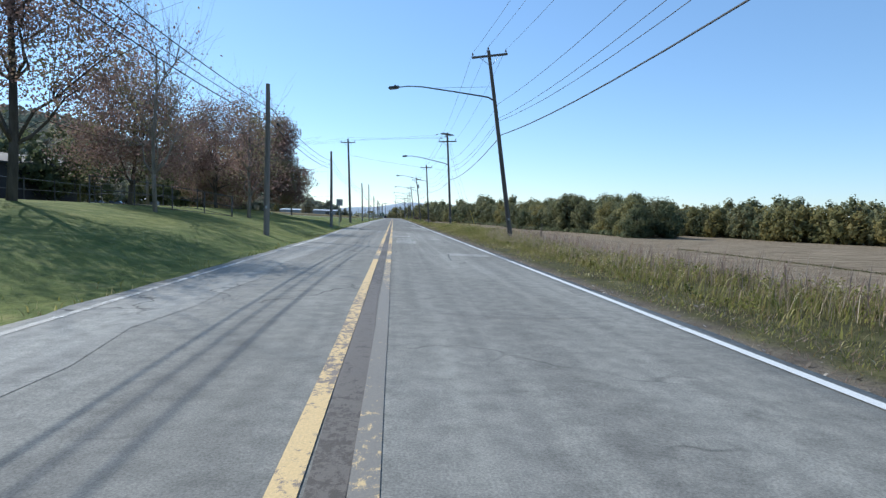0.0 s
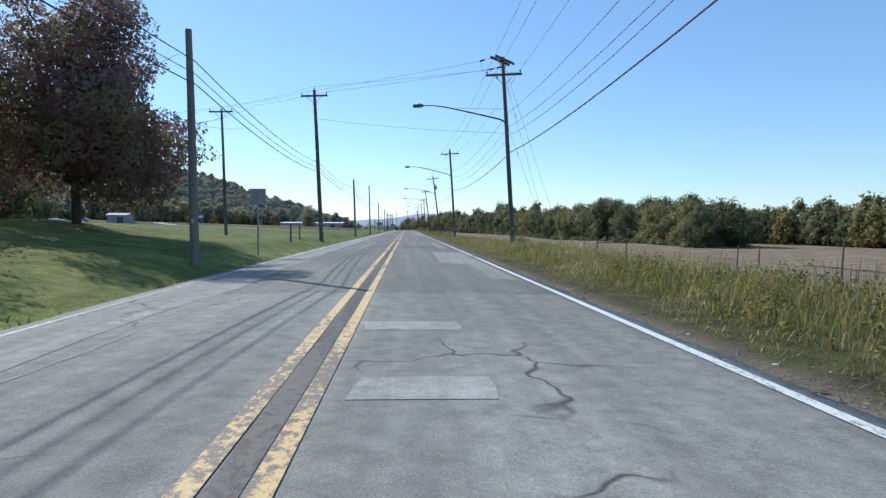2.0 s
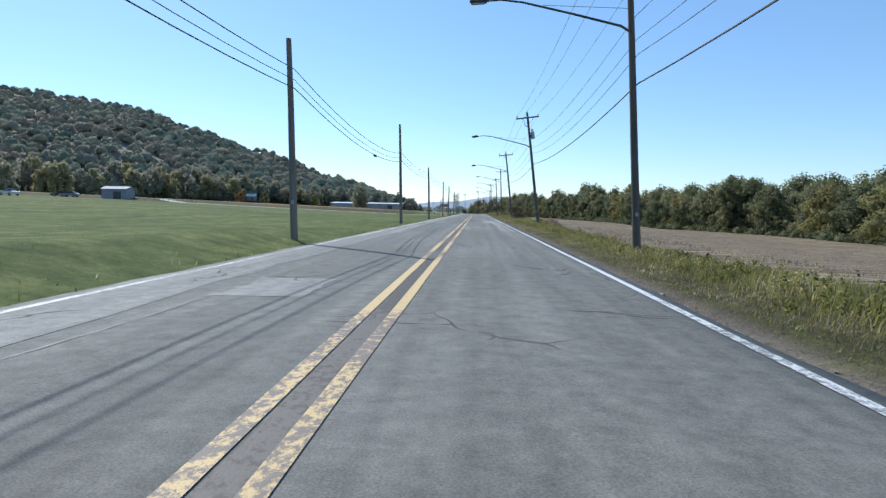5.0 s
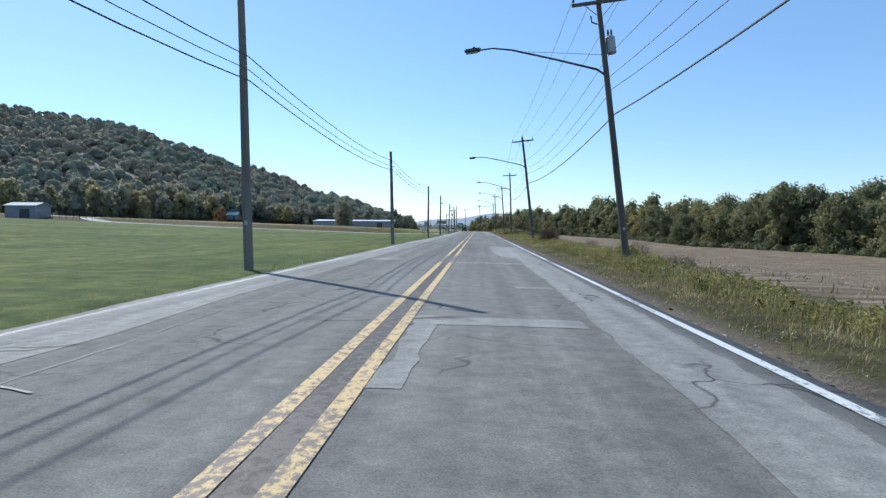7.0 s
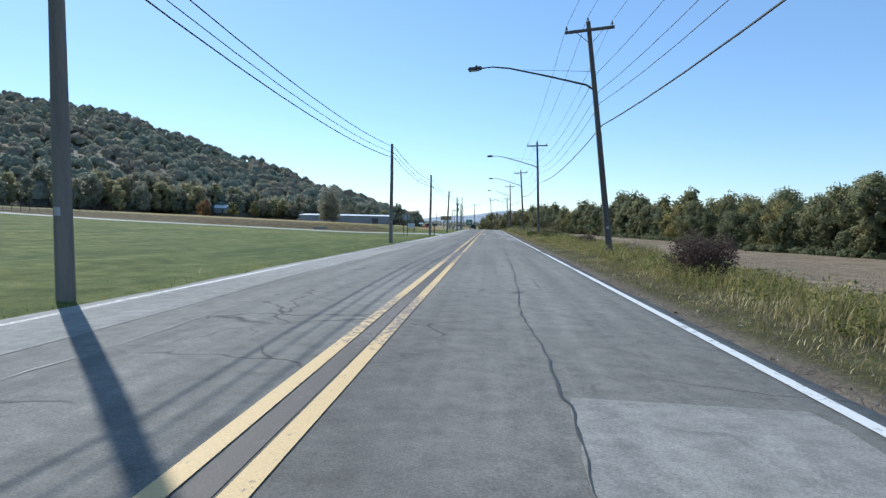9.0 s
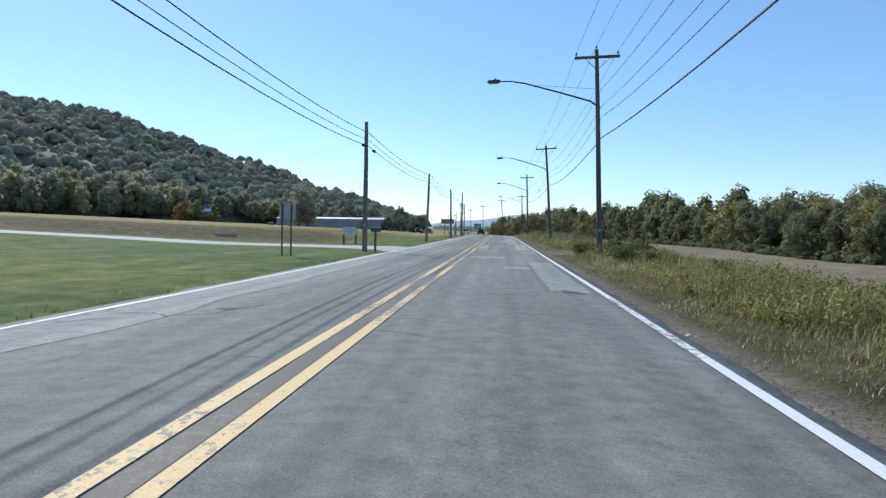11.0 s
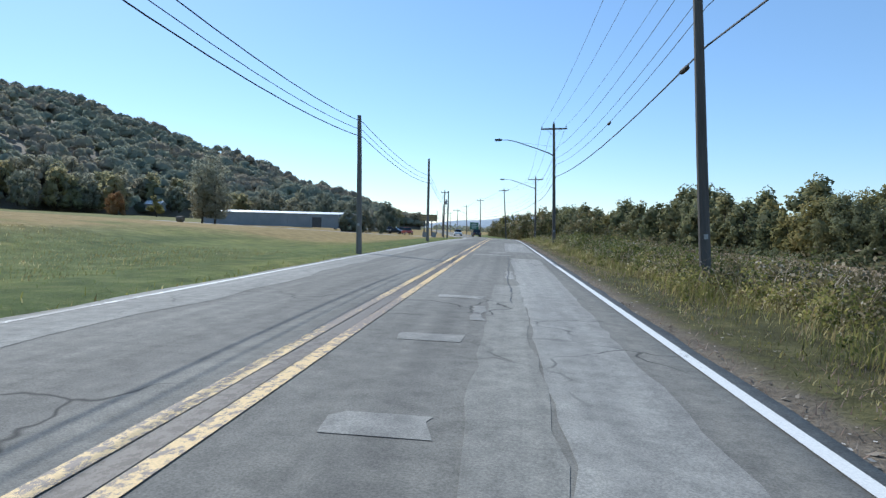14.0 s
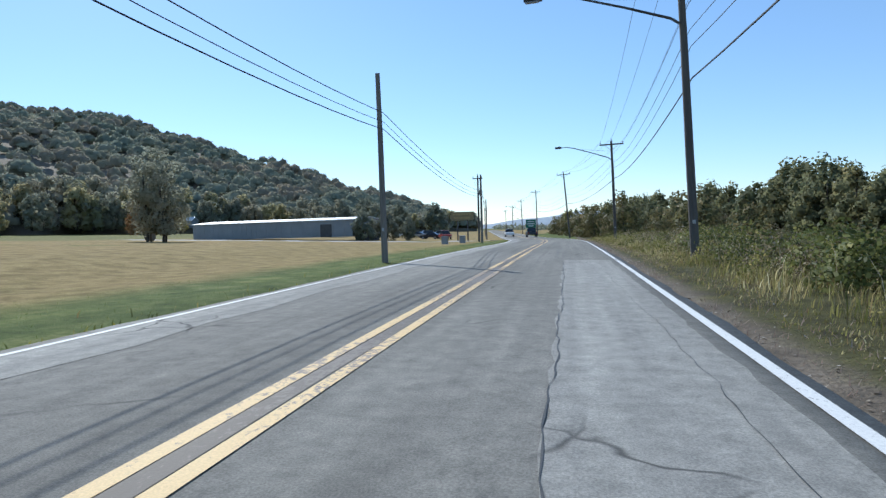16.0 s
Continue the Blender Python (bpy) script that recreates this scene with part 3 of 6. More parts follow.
def crack(points, width, label="black crack in the asphalt"):
    r = np.random.default_rng(len(points) + int(abs(points[0][1])))
    out = []
    for (xa, ya), (xb, yb) in zip(points, points[1:]):
        k = max(2, int(math.hypot(xb - xa, yb - ya) / 0.18))
        for t in np.linspace(0, 1, k, endpoint=False):
            s = 1.9 * len(out)
            off = 0.022 * math.sin(s * 0.17 + ya) + 0.009 * math.sin(s * 0.83 + xa) + r.uniform(-0.008, 0.008)
            along = abs(yb - ya) > abs(xb - xa)
            out.append((xa + (xb - xa) * t + (off if along else 0), ya + (yb - ya) * t + (0 if along else off)))
    out.append(points[-1])
    c = np.array(out)
    d = np.gradient(c, axis=0)
    nrm = np.stack([-d[:, 1], d[:, 0]], -1) / np.linalg.norm(d, axis=1)[:, None]
    w = width * r.uniform(0.1, 0.62, (len(c), 1)) / 2
    a, b = c - nrm * w, c + nrm * w
    z = lambda p: road_z(p[:, 1]) + road_top(p[:, 0], p[:, 1]) + 0.0095
    q = np.stack([np.c_[a[:-1], z(a[:-1])], np.c_[b[:-1], z(b[:-1])], np.c_[b[1:], z(b[1:])], np.c_[a[1:], z(a[1:])]], 1)
    tagged(new("pavement_crack", quads_mesh("pavement_crack", q, M_tar)), label, "crack", kind="structure")


for pts, w in [([(0.62, 99.5), (0.5, 105), (0.42, 109), (0.5, 113), (0.42, 117), (0.6, 124), (0.65, 133)], 0.045),
               ([(0.1, 119.5), (0.9, 119.8), (0.95, 122)], 0.03),
               ([(-0.74, 189.2), (-0.12, 189.1), (0.79, 188.9), (0.88, 188.2)], 0.085),
               ([(0.87, 192.2), (0.92, 190.5), (0.9, 189.0)], 0.09),
               ([(1.35, 178), (1.3, 186), (1.4, 192)], 0.04),
               ([(0.7, 199), (0.65, 204), (0.75, 212), (0.7, 216)], 0.05),
               ([(0.6, 221), (0.65, 231), (0.6, 239)], 0.032),
               ([(1.5, 214), (1.8, 224), (1.6, 236)], 0.016)]:
    crack(pts, w)
for pts, w in [([(-0.9, -22), (0.4, -21.6), (2.0, -21.8)], 0.04),
               ([(0.8, -23.2), (0.68, -24.6), (0.62, -26.3)], 0.05),
               ([(-0.6, -35.0), (0.6, -35.2), (1.7, -35.0)], 0.03),
               ([(-4.8, -24), (-2.0, -23.6), (-1.5, -23.7)], 0.04),
               ([(1.2, 18), (1.25, 24), (1.0, 31)], 0.03),
               ([(-0.7, 97), (0.6, 97.3), (1.6, 97.1)], 0.03),
               ([(-4.9, 92), (-2.5, 92.4), (-1.5, 92.2)], 0.035),
               ([(-0.8, 163), (0.4, 163.4), (1.9, 163.1)], 0.04),
               ([(-0.6, 169), (0.2, 169.6), (1.4, 169.2), (2.1, 169.7)], 0.03)]:
    crack(pts, w)
for pts, w in [([(0.1, 167), (0.2, 170), (0.05, 173)], 0.025),
               ([(-0.8, 173), (0.2, 173.5), (1.9, 173.2)], 0.045),
               ([(-4.6, 80), (-3.7, 80.4), (-3.2, 80.2)], 0.09),
               ([(-0.9, 243), (0.6, 243.2)], 0.03),
               ([(0.3, 244), (0.3, 250), (0.5, 252)], 0.08),
               ([(-4.4, -26), (-3.6, -12), (-3.2, 8), (-3.9, 30), (-3.4, 60), (-3.7, 90), (-3.3, 120)], 0.03)]:
    crack(pts, w)


def lane(name, pts, width, mat, label, lift=0.02):
    """A drive along a line of points."""
    c = np.array([np.array(p, float) for p in pts])
    k = np.linspace(0, len(c) - 1, 40)
    c = np.stack([np.interp(k, np.arange(len(c)), c[:, i]) for i in range(2)], -1)
    w = np.interp(k, np.arange(len(pts)), width)[:, None] / 2
    d = np.gradient(c, axis=0)
    nrm = np.stack([-d[:, 1], d[:, 0]], -1) / np.linalg.norm(d, axis=1)[:, None]
    a, b = c - nrm * w, c + nrm * w
    z = lambda p: land(p[:, 0], p[:, 1]) + lift
    rows = [np.c_[a - nrm * 0.22, land(*(a - nrm * 0.22).T) - 0.05]]
    for g in np.linspace(0, 1, 9):
        p = a + (b - a) * g
        rows.append(np.c_[p, z(p)])
    rows.append(np.c_[b + nrm * 0.22, land(*(b + nrm * 0.22).T) - 0.05])
    v = np.stack(rows, 1)
    m = len(rows)
    i = (np.arange(39)[:, None] * m + np.arange(m - 1)[None, :]).ravel()
    f = np.stack([i, i + 1, i + m + 1, i + m], -1)
    return tagged(new(name, mesh_from(name, v.reshape(-1, 3), f.ravel(), np.full(len(f), 4), mat, False)), label, "driveway", kind="structure")


lane("driveway", [(-4.9, 176.3), (-7, 176.4), (-12, 177.0), (-25, 178.4), (-45, 178.5), (-72, 189), (-120, 236)], [7.4, 4.4, 3.2, 3.2, 3.3, 3.6, 4], M_concrete, "pale concrete driveway across the lawn", 0.024)
lane("parking_lot", [(-9, 300), (-22, 303), (-45, 306), (-75, 311)], [3, 4, 5, 6], M_concrete, "pale concrete yard before the long shed", 0.04)


# ---- plants ----
def turns(n, r):
    """Random turns as (n, 3, 3)."""
    q = r.normal(size=(n, 4))
    q /= np.linalg.norm(q, axis=1)[:, None]
    w, x, y, z = q.T
    return np.stack([np.stack([1 - 2 * (y * y + z * z), 2 * (x * y - z * w), 2 * (x * z + y * w)], -1),
                     np.stack([2 * (x * y + z * w), 1 - 2 * (x * x + z * z), 2 * (y * z - x * w)], -1),
                     np.stack([2 * (x * z - y * w), 2 * (y * z + x * w), 1 - 2 * (x * x + y * y)], -1)], 1)


def facing(d, r):
    """Turns that face along d, each spun at random."""
    d = d / np.linalg.norm(d, axis=1)[:, None]
    a = np.cross(d, r.normal(size=d.shape))
    a /= np.linalg.norm(a, axis=1)[:, None]
    return np.stack([a, np.cross(d, a), d], 2)


def leaf_quads(centres, size, r, long=1.5, out=None):
    n = len(centres)
    size = np.broadcast_to(size, (n,)) * r.uniform(0.6, 1.35, n)
    base = np.array([[-0.5, -0.12, 0], [0.0, -0.5, 0.08], [0.5, 0.1, 0], [0.02, 0.5, -0.06]]) * np.array([long, 1, 1])
    return centres[:, None, :] + np.einsum("nij,kj->nki", turns(n, r) if out is None else facing(out, r), base) * size[:, None, None]


def crown_points(blobs, n, r, shell=0.5):
    """Points in a crown of several uneven lobes, most of them near its skin."""
    b = np.array(blobs, float)
    vol = b[:, 3] * b[:, 4] * b[:, 5]
    pick = r.choice(len(b), n, p=vol / vol.sum())
    d = r.normal(size=(n, 3))
    d /= np.linalg.norm(d, axis=1)[:, None]
    k = 1 + 0.22 * np.sin(d[:, 0] * 5 + pick) * np.sin(d[:, 1] * 6 + 2 * pick) + 0.14 * np.sin(d[:, 2] * 9 + pick * 3)
    rad = r.uniform(shell ** 3, 1, n) ** (1 / 3) * k
    return b[pick, :3] + d * b[pick, 3:] * rad[:, None], d, rad / k


def limb(bm, a, b, ra, rb, r, bend=0.12, sides=6):
    a, b = Vector(a), Vector(b)
    n = 4 if sides > 3 else 2
    length = (b - a).length
    pts = []
    for i in range(n + 1):
        t = i / n
        off = Vector(r.uniform(-1, 1, 3)) * bend * length * math.sin(math.pi * t) * 0.6
        pts.append(a.lerp(b, t) + off)
    tube(bm, pts, [ra + (rb - ra) * i / n for i in range(n + 1)], sides)
    return pts


def tree(name, label, height, spread, leaves, leaf_size, leaf_mat, bark, seed, start=0.3, lobes=9, shell=0.45, trunk=0.02, twigs=0, flat=0.8):
    """A tree at the origin: a trunk with limbs, and a crown of single leaves in lobes round their ends."""
    r = np.random.default_rng(seed)
    t = thing(name, Matrix.Identity(4), label, "tree")
    bm = bmesh.new()
    top = height * 0.72
    stem = limb(bm, (0, 0, -0.3), (r.uniform(-0.4, 0.4), r.uniform(-0.4, 0.4), top), height * trunk, height * trunk * 0.35, r, 0.04, 8)
    blobs = []
    for i in range(lobes):
        f = i / max(1, lobes - 1)
        z = height * (start + (0.9 - start) * f)
        ang = i * 2.4 + r.uniform(-0.4, 0.4)
        reach = spread * (0.62 if i % 2 else 0.42) * (1.0 - 0.55 * max(0, f - 0.45)) * r.uniform(0.8, 1.15)
        c = Vector((math.cos(ang) * reach, math.sin(ang) * reach, z))
        s = spread * r.uniform(0.36, 0.55) * (1.05 - 0.4 * f)
        blobs.append((c.x, c.y, c.z, s, s, s * flat))
        j = min(len(stem) - 1, 1 + int(f * 3))
        root = stem[j]
        end = limb(bm, root, c, height * trunk * (0.42 - 0.2 * f), height * trunk * 0.1, r, 0.14, 5 if twigs else 3)
        for _ in range(twigs):
            e = c + Vector(r.normal(size=3)) * s * 0.9 + Vector((0, 0, s * 0.5))
            mid = limb(bm, end[2], e, height * trunk * 0.1, height * trunk * 0.03, r, 0.12, 4)
            limb(bm, mid[2], e + Vector(r.normal(size=3)) * s * 0.5 + Vector((0, 0, s * 0.3)), height * trunk * 0.05, height * trunk * 0.02, r, 0.1, 3)
    part("trunk", bm, bark, t, smooth_shade=True)
    if leaves:
        p, d, deep = crown_points(blobs, leaves, r, shell)
        if leaf_size > 0.3:
            leaf_size = leaf_size * np.where(deep > 0.86, 0.62, 1.12)
        axis = p - np.array([0, 0, height * (start + 0.3)])
        axis /= np.linalg.norm(axis, axis=1)[:, None] + 1e-6
        way = d * 0.6 + axis * 0.5 + np.array([0, 0, 0.12])
        part("crown", quads_mesh("crown", leaf_quads(p, leaf_size, r, 1.5, way + r.normal(size=d.shape) * 0.6), leaf_mat, way), None, t)
    return t



def stand(x, y, z=None, turn=0.0, size=1.0):
    z = float(land(x, y)) if z is None else z
    return Matrix.Translation((x, y, z)) @ Matrix.Rotation(radians(turn), 4, "Z") @ Matrix.Scale(size, 4)


def plant(proto, x, y, turn, size, group=""):
    """A copy of a tree at its place, with its own size."""
    ob = copy_thing(proto, Matrix.Identity(4))
    ob.matrix_basis = stand(x, y, None, turn, size)
    if group:
        ob["group"] = group
    return ob


def put(proto, x, y, turn=0.0, size=1.0):
    proto.matrix_basis = stand(x, y, None, turn, size)
    return proto


# trees by the houses at the start
put(tree("maple_tree", "maple with thinning dull red autumn leaves on the lawn", 9.8, 4.1, 56000, 0.1, L_red, M_bark, 11, 0.2, 17, 0.2, 0.018, 3), -13.3, 17.8)
put(tree("maple_tree", "thin-crowned maple with reddish leaves beside the drive", 9.2, 4.6, 26000, 0.085, L_red, M_bark, 12, 0.28, 15, 0.2, 0.017, 5), -15.6, 9.0)
put(tree("maple_tree", "half-bare maple with pale bark and a few red leaves", 8.6, 3.0, 4500, 0.085, L_red, M_bark_pale, 19, 0.36, 11, 0.2, 0.015, 8, 1.1), -10.4, -1.9)
put(tree("maple_tree", "wide maple with mauve-red leaves over the lawn", 8.0, 4.6, 24000, 0.085, L_red, M_bark, 13, 0.34, 11, 0.2, 0.018, 4), -16.0, -6.5)
put(tree("maple_tree", "tall dark maple with red leaves and bare twigs", 11.5, 5.0, 24000, 0.075, L_red, M_bark, 14, 0.36, 12, 0.15, 0.016, 6), -14.2, -20.0)
put(tree("maple_tree", "low red maple behind the lawn", 8.2, 4.8, 24000, 0.1, L_red, M_bark, 18, 0.2, 11, 0.25, 0.018, 3), -18.6, 15.5)
put(tree("bare_tree", "bare pale tree with fine upright twigs", 13.5, 4.4, 500, 0.14, L_red, M_bark_pale, 15, 0.42, 11, 0.2, 0.013, 7), -25.0, 19.0)
put(tree("bare_tree", "bare pale tree with spreading twigs on the lawn", 10.2, 3.4, 400, 0.09, L_red, M_bark_pale, 16, 0.36, 13, 0.2, 0.011, 11, 1.5), -12.0, -13.1)
dark = tree("yard_tree", "dense dark green tree behind the houses", 8.0, 4.2, 2800, 0.36, L_dark, M_bark, 17, 0.2, 9, 0.45)
put(dark, -29, 33)
for i, (x, y, s) in enumerate([(-33, 24, 0.9), (-36, 12, 1.05), (-31, 44, 0.62), (-42, 36, 0.8), (-38, -2, 1.0), (-30, -16, 0.95), (-46, 20, 1.0), (-34, 3, 0.8), (-27, -30, 0.9), (-24, 27, 0.72), (-26, 4, 0.7), (-25, -22, 0.75)]):
    plant(dark, x, y, i * 67, s)

# trees along the far edge of the field and the river
def wood_tree(label, height, spread, leaf_mat, seed, name="river_tree", leaves=9000, leaf=0.27, lobes=30, low=0.06):
    """A tree at a wood's edge: a trunk with limbs under many rounded clumps of fine leaves, which hang to the ground."""
    r = np.random.default_rng(seed)
    t = thing(name, Matrix.Identity(4), label, "tree")
    bm = bmesh.new()
    stem = limb(bm, (0, 0, -0.4), (r.uniform(-0.5, 0.5), r.uniform(-0.5, 0.5), height * 0.8), height * 0.014, height * 0.005, r, 0.05, 8)
    blobs = []
    for i in range(lobes):
        f = (i + 0.5) / lobes
        wide = spread * (0.72 + 0.36 * math.sin(math.pi * min(1.0, 0.22 + 0.8 * f))) * (1 - 0.55 * (max(0, f - 0.6) / 0.4) ** 1.5)
        a = i * 2.4 + r.uniform(-0.5, 0.5)
        reach = wide * r.uniform(0.3, 0.85)
        s = spread * r.uniform(0.2, 0.38) * (1.0 - 0.3 * f)
        c = Vector((math.cos(a) * reach, math.sin(a) * reach, height * (low + (0.93 - low) * f)))
        blobs.append((*c, s, s, s * r.uniform(0.8, 1.25)))
        limb(bm, stem[min(4, int(f * 4.2))], c, height * 0.005, height * 0.0015, r, 0.14, 3)
    part("trunk", bm, M_bark, t, smooth_shade=True)
    p, d, deep = crown_points(blobs, leaves, r, 0.72)
    q, e, deep = crown_points(blobs, leaves // 9, r, 0.3)
    mid = np.array([0, 0, height * 0.45])
    size = np.concatenate([np.full(len(p), leaf), np.full(len(q), leaf * 2.6)])
    d = np.concatenate([d, e])
    p = np.concatenate([p, mid + (q - mid) * 0.86])
    axis = (p - mid) * np.array([1, 1, 0.6])
    axis /= np.linalg.norm(axis, axis=1)[:, None] + 1e-6
    way = d * 0.75 + axis * 0.4 + np.array([0, 0, 0.1])
    part("crown", quads_mesh("crown", leaf_quads(p, size, r, 1.4, way + r.normal(size=d.shape) * 0.5), leaf_mat, way), None, t)
    return t


river = [wood_tree("tall green riverside tree with a vine-hung crown", 17.5, 7.6, L_green, 21, lobes=40, leaves=4400, leaf=0.4),
         wood_tree("tall green riverside tree with a narrow crown", 19, 6.2, L_green, 22, lobes=36, leaves=4400, leaf=0.4),
         wood_tree("riverside tree turning yellow at the field's edge", 15.5, 7.8, L_gold, 23, lobes=40, leaves=4400, leaf=0.4),
         wood_tree("dark broad riverside tree at the field's edge", 14.5, 8.2, L_dark, 24, lobes=40, leaves=4400, leaf=0.4)]
river_far = [wood_tree("green riverside tree far along the river", 18, 7.4, L_green, 31, leaves=1250, leaf=0.72, lobes=26),
             wood_tree("tall green riverside tree far along the river", 19, 6.4, L_green, 32, leaves=1250, leaf=0.72, lobes=26),
             wood_tree("yellowing tree across the field", 15.5, 7.8, L_gold, 33, leaves=1250, leaf=0.72, lobes=26),
             wood_tree("dark broad tree far along the river", 14.5, 8.2, L_dark, 34, leaves=1250, leaf=0.72, lobes=26)]
EDGE = [(150, 84), (172, 87), (200, 89), (232, 86), (262, 80), (330, 67), (400, 60), (440, 54), (550, 40), (700, 18), (900, -14)]
tallness = lambda y: math.sin(y / 17.0) * math.sin(y / 41.0 + 1.0)
spots = []
y = 160.0
r = np.random.default_rng(3)
while y < 660:
    x = float(np.interp(y, [e[0] for e in EDGE], [e[1] for e in EDGE]))
    far_off = 0.12 * float(smooth(230, 280, y)) - 0.1 * float(smooth(275, 335, y)) + 0.12 * float(smooth(380, 480, y))
    spots.append((x + r.uniform(-2, 3), y, r.uniform(0.62, 0.95) + 0.18 * tallness(y) + far_off))
    if 250 < y < 330:
        spots.append((x + 17 + r.uniform(-2, 4), y + r.uniform(0, 5), r.uniform(0.8, 1.0) + far_off))
    spots.append((x + 8 + r.uniform(-2, 4), y + r.uniform(2, 6), r.uniform(0.8, 1.08) + 0.18 * tallness(y) + far_off))
    y += r.uniform(5.2, 7.8) * (1 if y < 400 else 1.4)
y = 62.0
while y < 262:
    x = float(np.interp(y, [60, 126, 172, 231, 262], [160, 147, 136, 124, 113])) + 3 * math.sin(y / 9.0) + r.uniform(-2, 2)
    spots.append((x, y, r.uniform(0.66, 0.8)))
    spots.append((x + 7, y + 2.5, r.uniform(0.78, 0.92)))
    if y < 200:
        spots.append((x + 14, y + 1, r.uniform(0.8, 0.95)))
    y += r.uniform(4.6, 6.0)
y = 196.0
while y < 330:
    spots.append((152 + r.uniform(-4, 4), y, r.uniform(0.8, 1.0)))
    y += r.uniform(8, 11)
for i in range(9):
    spots.append((34 - i * 4.6 + r.uniform(-2, 2), 548 + i * 8 + r.uniform(-6, 6), r.uniform(0.75, 1.0)))
fresh = [t.name for t in river + river_far]
for i, (x, y, s) in enumerate(spots):
    yellow = x > 98
    k = int(r.choice(4, p=[0.28, 0.14, 0.43, 0.15] if yellow else [0.38, 0.26, 0.14, 0.22]))
    kind = river if y < 330 and x < 100 else river_far
    if kind[k].name in fresh:
        fresh.remove(kind[k].name)
        put(kind[k], x, y, i * 80, s)["group"] = "trees along the field"
    else:
        plant(kind[k], x, y, r.uniform(0, 360), s, "trees along the field")
# brush along the foot of the trees
y = r.uniform(158, 420, 420)
x = np.interp(y, [e[0] for e in EDGE], [e[1] for e in EDGE]) - r.uniform(1.5, 5.5, 420)
size = r.uniform(0.9, 2.3, 420)
d = r.normal(size=(420, 60, 3))
d /= np.linalg.norm(d, axis=2)[..., None]
d[..., 2] = np.abs(d[..., 2])
p = np.stack([x, y, land(x, y)], -1)[:, None, :] + d * (size[:, None] * r.uniform(0.7, 1.1, (420, 60)))[..., None]
way = d.reshape(-1, 3)
tagged(new("brush", quads_mesh("brush", leaf_quads(p.reshape(-1, 3), np.repeat(size * 0.26, 60), r, 1.4, way + r.normal(size=way.shape) * 0.6), L_dark, way)), "low tangled brush under the riverside trees", "brush", kind="stuff")

thicket = tree("thicket_tree", "low bushy tree beside the bend of the road", 7.0, 3.6, 1500, 0.32, L_shrub, M_bark, 34, 0.06, 11, 0.5, 0.012)
put(thicket, float(shift(288)) + 15, 288)
for i in range(22):
    y = 292 + i * 7.5 + r.uniform(-3, 3)
    x = float(shift(y)) + r.uniform(9.5, 22)
    if x > 5 - 0.0434 * (y - 219):
        plant(thicket, x, y, r.uniform(0, 360), r.uniform(0.6, 1.05), "low trees beside the bend")
far = wood_tree("rounded tree beyond the yard", 14, 6.4, L_hazy, 35, "field_tree", 1700, 0.6, 26)
put(far, -57, 480)
for i, (x, y, s) in enumerate([(-73, 478, 1.0), (-84, 470, 1.1), (-92, 486, 1.2), (-100, 476, 1.15), (-110, 470, 1.1), (-120, 480, 1.2), (-88, 520, 0.9), (-32.3, 313.6, 0.36), (-29.6, 318.5, 0.4), (-26.5, 321.0, 0.3), (-66, 372, 0.62), (-60, 366, 0.6), (-52, 380, 0.66)]):
    plant(far, x, y, i * 53, s)
pine = tree("yard_tree", "slender olive-brown tree beside the long shed", 11.4, 3.1, 3000, 0.24, L_foot_hazed, M_bark, 32, 0.16, 14, 0.4, 0.014)
put(pine, -47.6, 281.0)
for x, y, s in [(-46.2, 282.4, 1.0), (-45.2, 280.6, 0.85), (-48.6, 283.0, 0.8)]:
    plant(pine, x, y, x * 40, s)
small = tree("young_tree", "small yellow-green tree alone in the meadow", 4.2, 1.5, 600, 0.3, L_gold, M_bark, 33, 0.3, 7, 0.4, 0.016)
put(small, -56.9, 250.7)
plant(small, -128, 400, 70, 1.9)
put(wood_tree("rounded tree with dull orange leaves under the hill", 8.6, 4.3, L_orange, 28, "orange_tree", 3600, 0.3, 20), -139, 393)


# wooded hill on the left
RIDGE = [(-760, 560, 150), (-600, 590, 128), (-445, 615, 106), (-364, 620, 99), (-312, 620, 84), (-285, 620, 74), (-232, 620, 57), (-191, 625, 45), (-150, 630, 30), (-110, 640, 18), (-70, 660, 5)]
FOOT = [(-330, 150, 5), (-270, 230, 5), (-215, 300, 5), (-182, 350, 5), (-168, 390, 5), (-158, 420, 5), (-146, 450, 5), (-134, 480, 4), (-118, 520, 4), (-100, 560, 3), (-62, 640, 2)]


def hill_point(s, t):
    """s along the hill, t from its foot (0) over the ridge (1) and down behind."""
    a = np.stack([np.interp(s, np.linspace(0, 1, len(FOOT)), [p[i] for p in FOOT]) for i in range(3)], -1)
    b = np.stack([np.interp(s, np.linspace(0, 1, len(RIDGE)), [p[i] for p in RIDGE]) for i in range(3)], -1)
    p = a + (b - a) * t[..., None]
    up = np.where(t <= 1, np.maximum(t, 0) ** 0.9, 1 - (t - 1) * 1.5)
    p[..., 2] = a[..., 2] + (b[..., 2] - a[..., 2]) * up + 2.2 * np.sin(s * 38) * np.sin(t * 9) * np.clip(t, 0, 1)
    return p


S, T = np.meshgrid(np.linspace(0, 1, 90), np.linspace(-0.03, 1.4, 60))
v = hill_point(S, T).reshape(-1, 3)
v[:, 2] -= np.where(T.ravel() < 0.02, 6.0, 0.8)
i = (np.arange(59)[:, None] * 90 + np.arange(89)[None, :]).ravel()
f = np.stack([i, i + 1, i + 91, i + 90], -1)
tagged(new("hill", mesh_from("hill", v, f.ravel(), np.full(len(f), 4), M_hill, True)), "long hill under autumn woods", "hill", kind="structure")
r = np.random.default_rng(41)


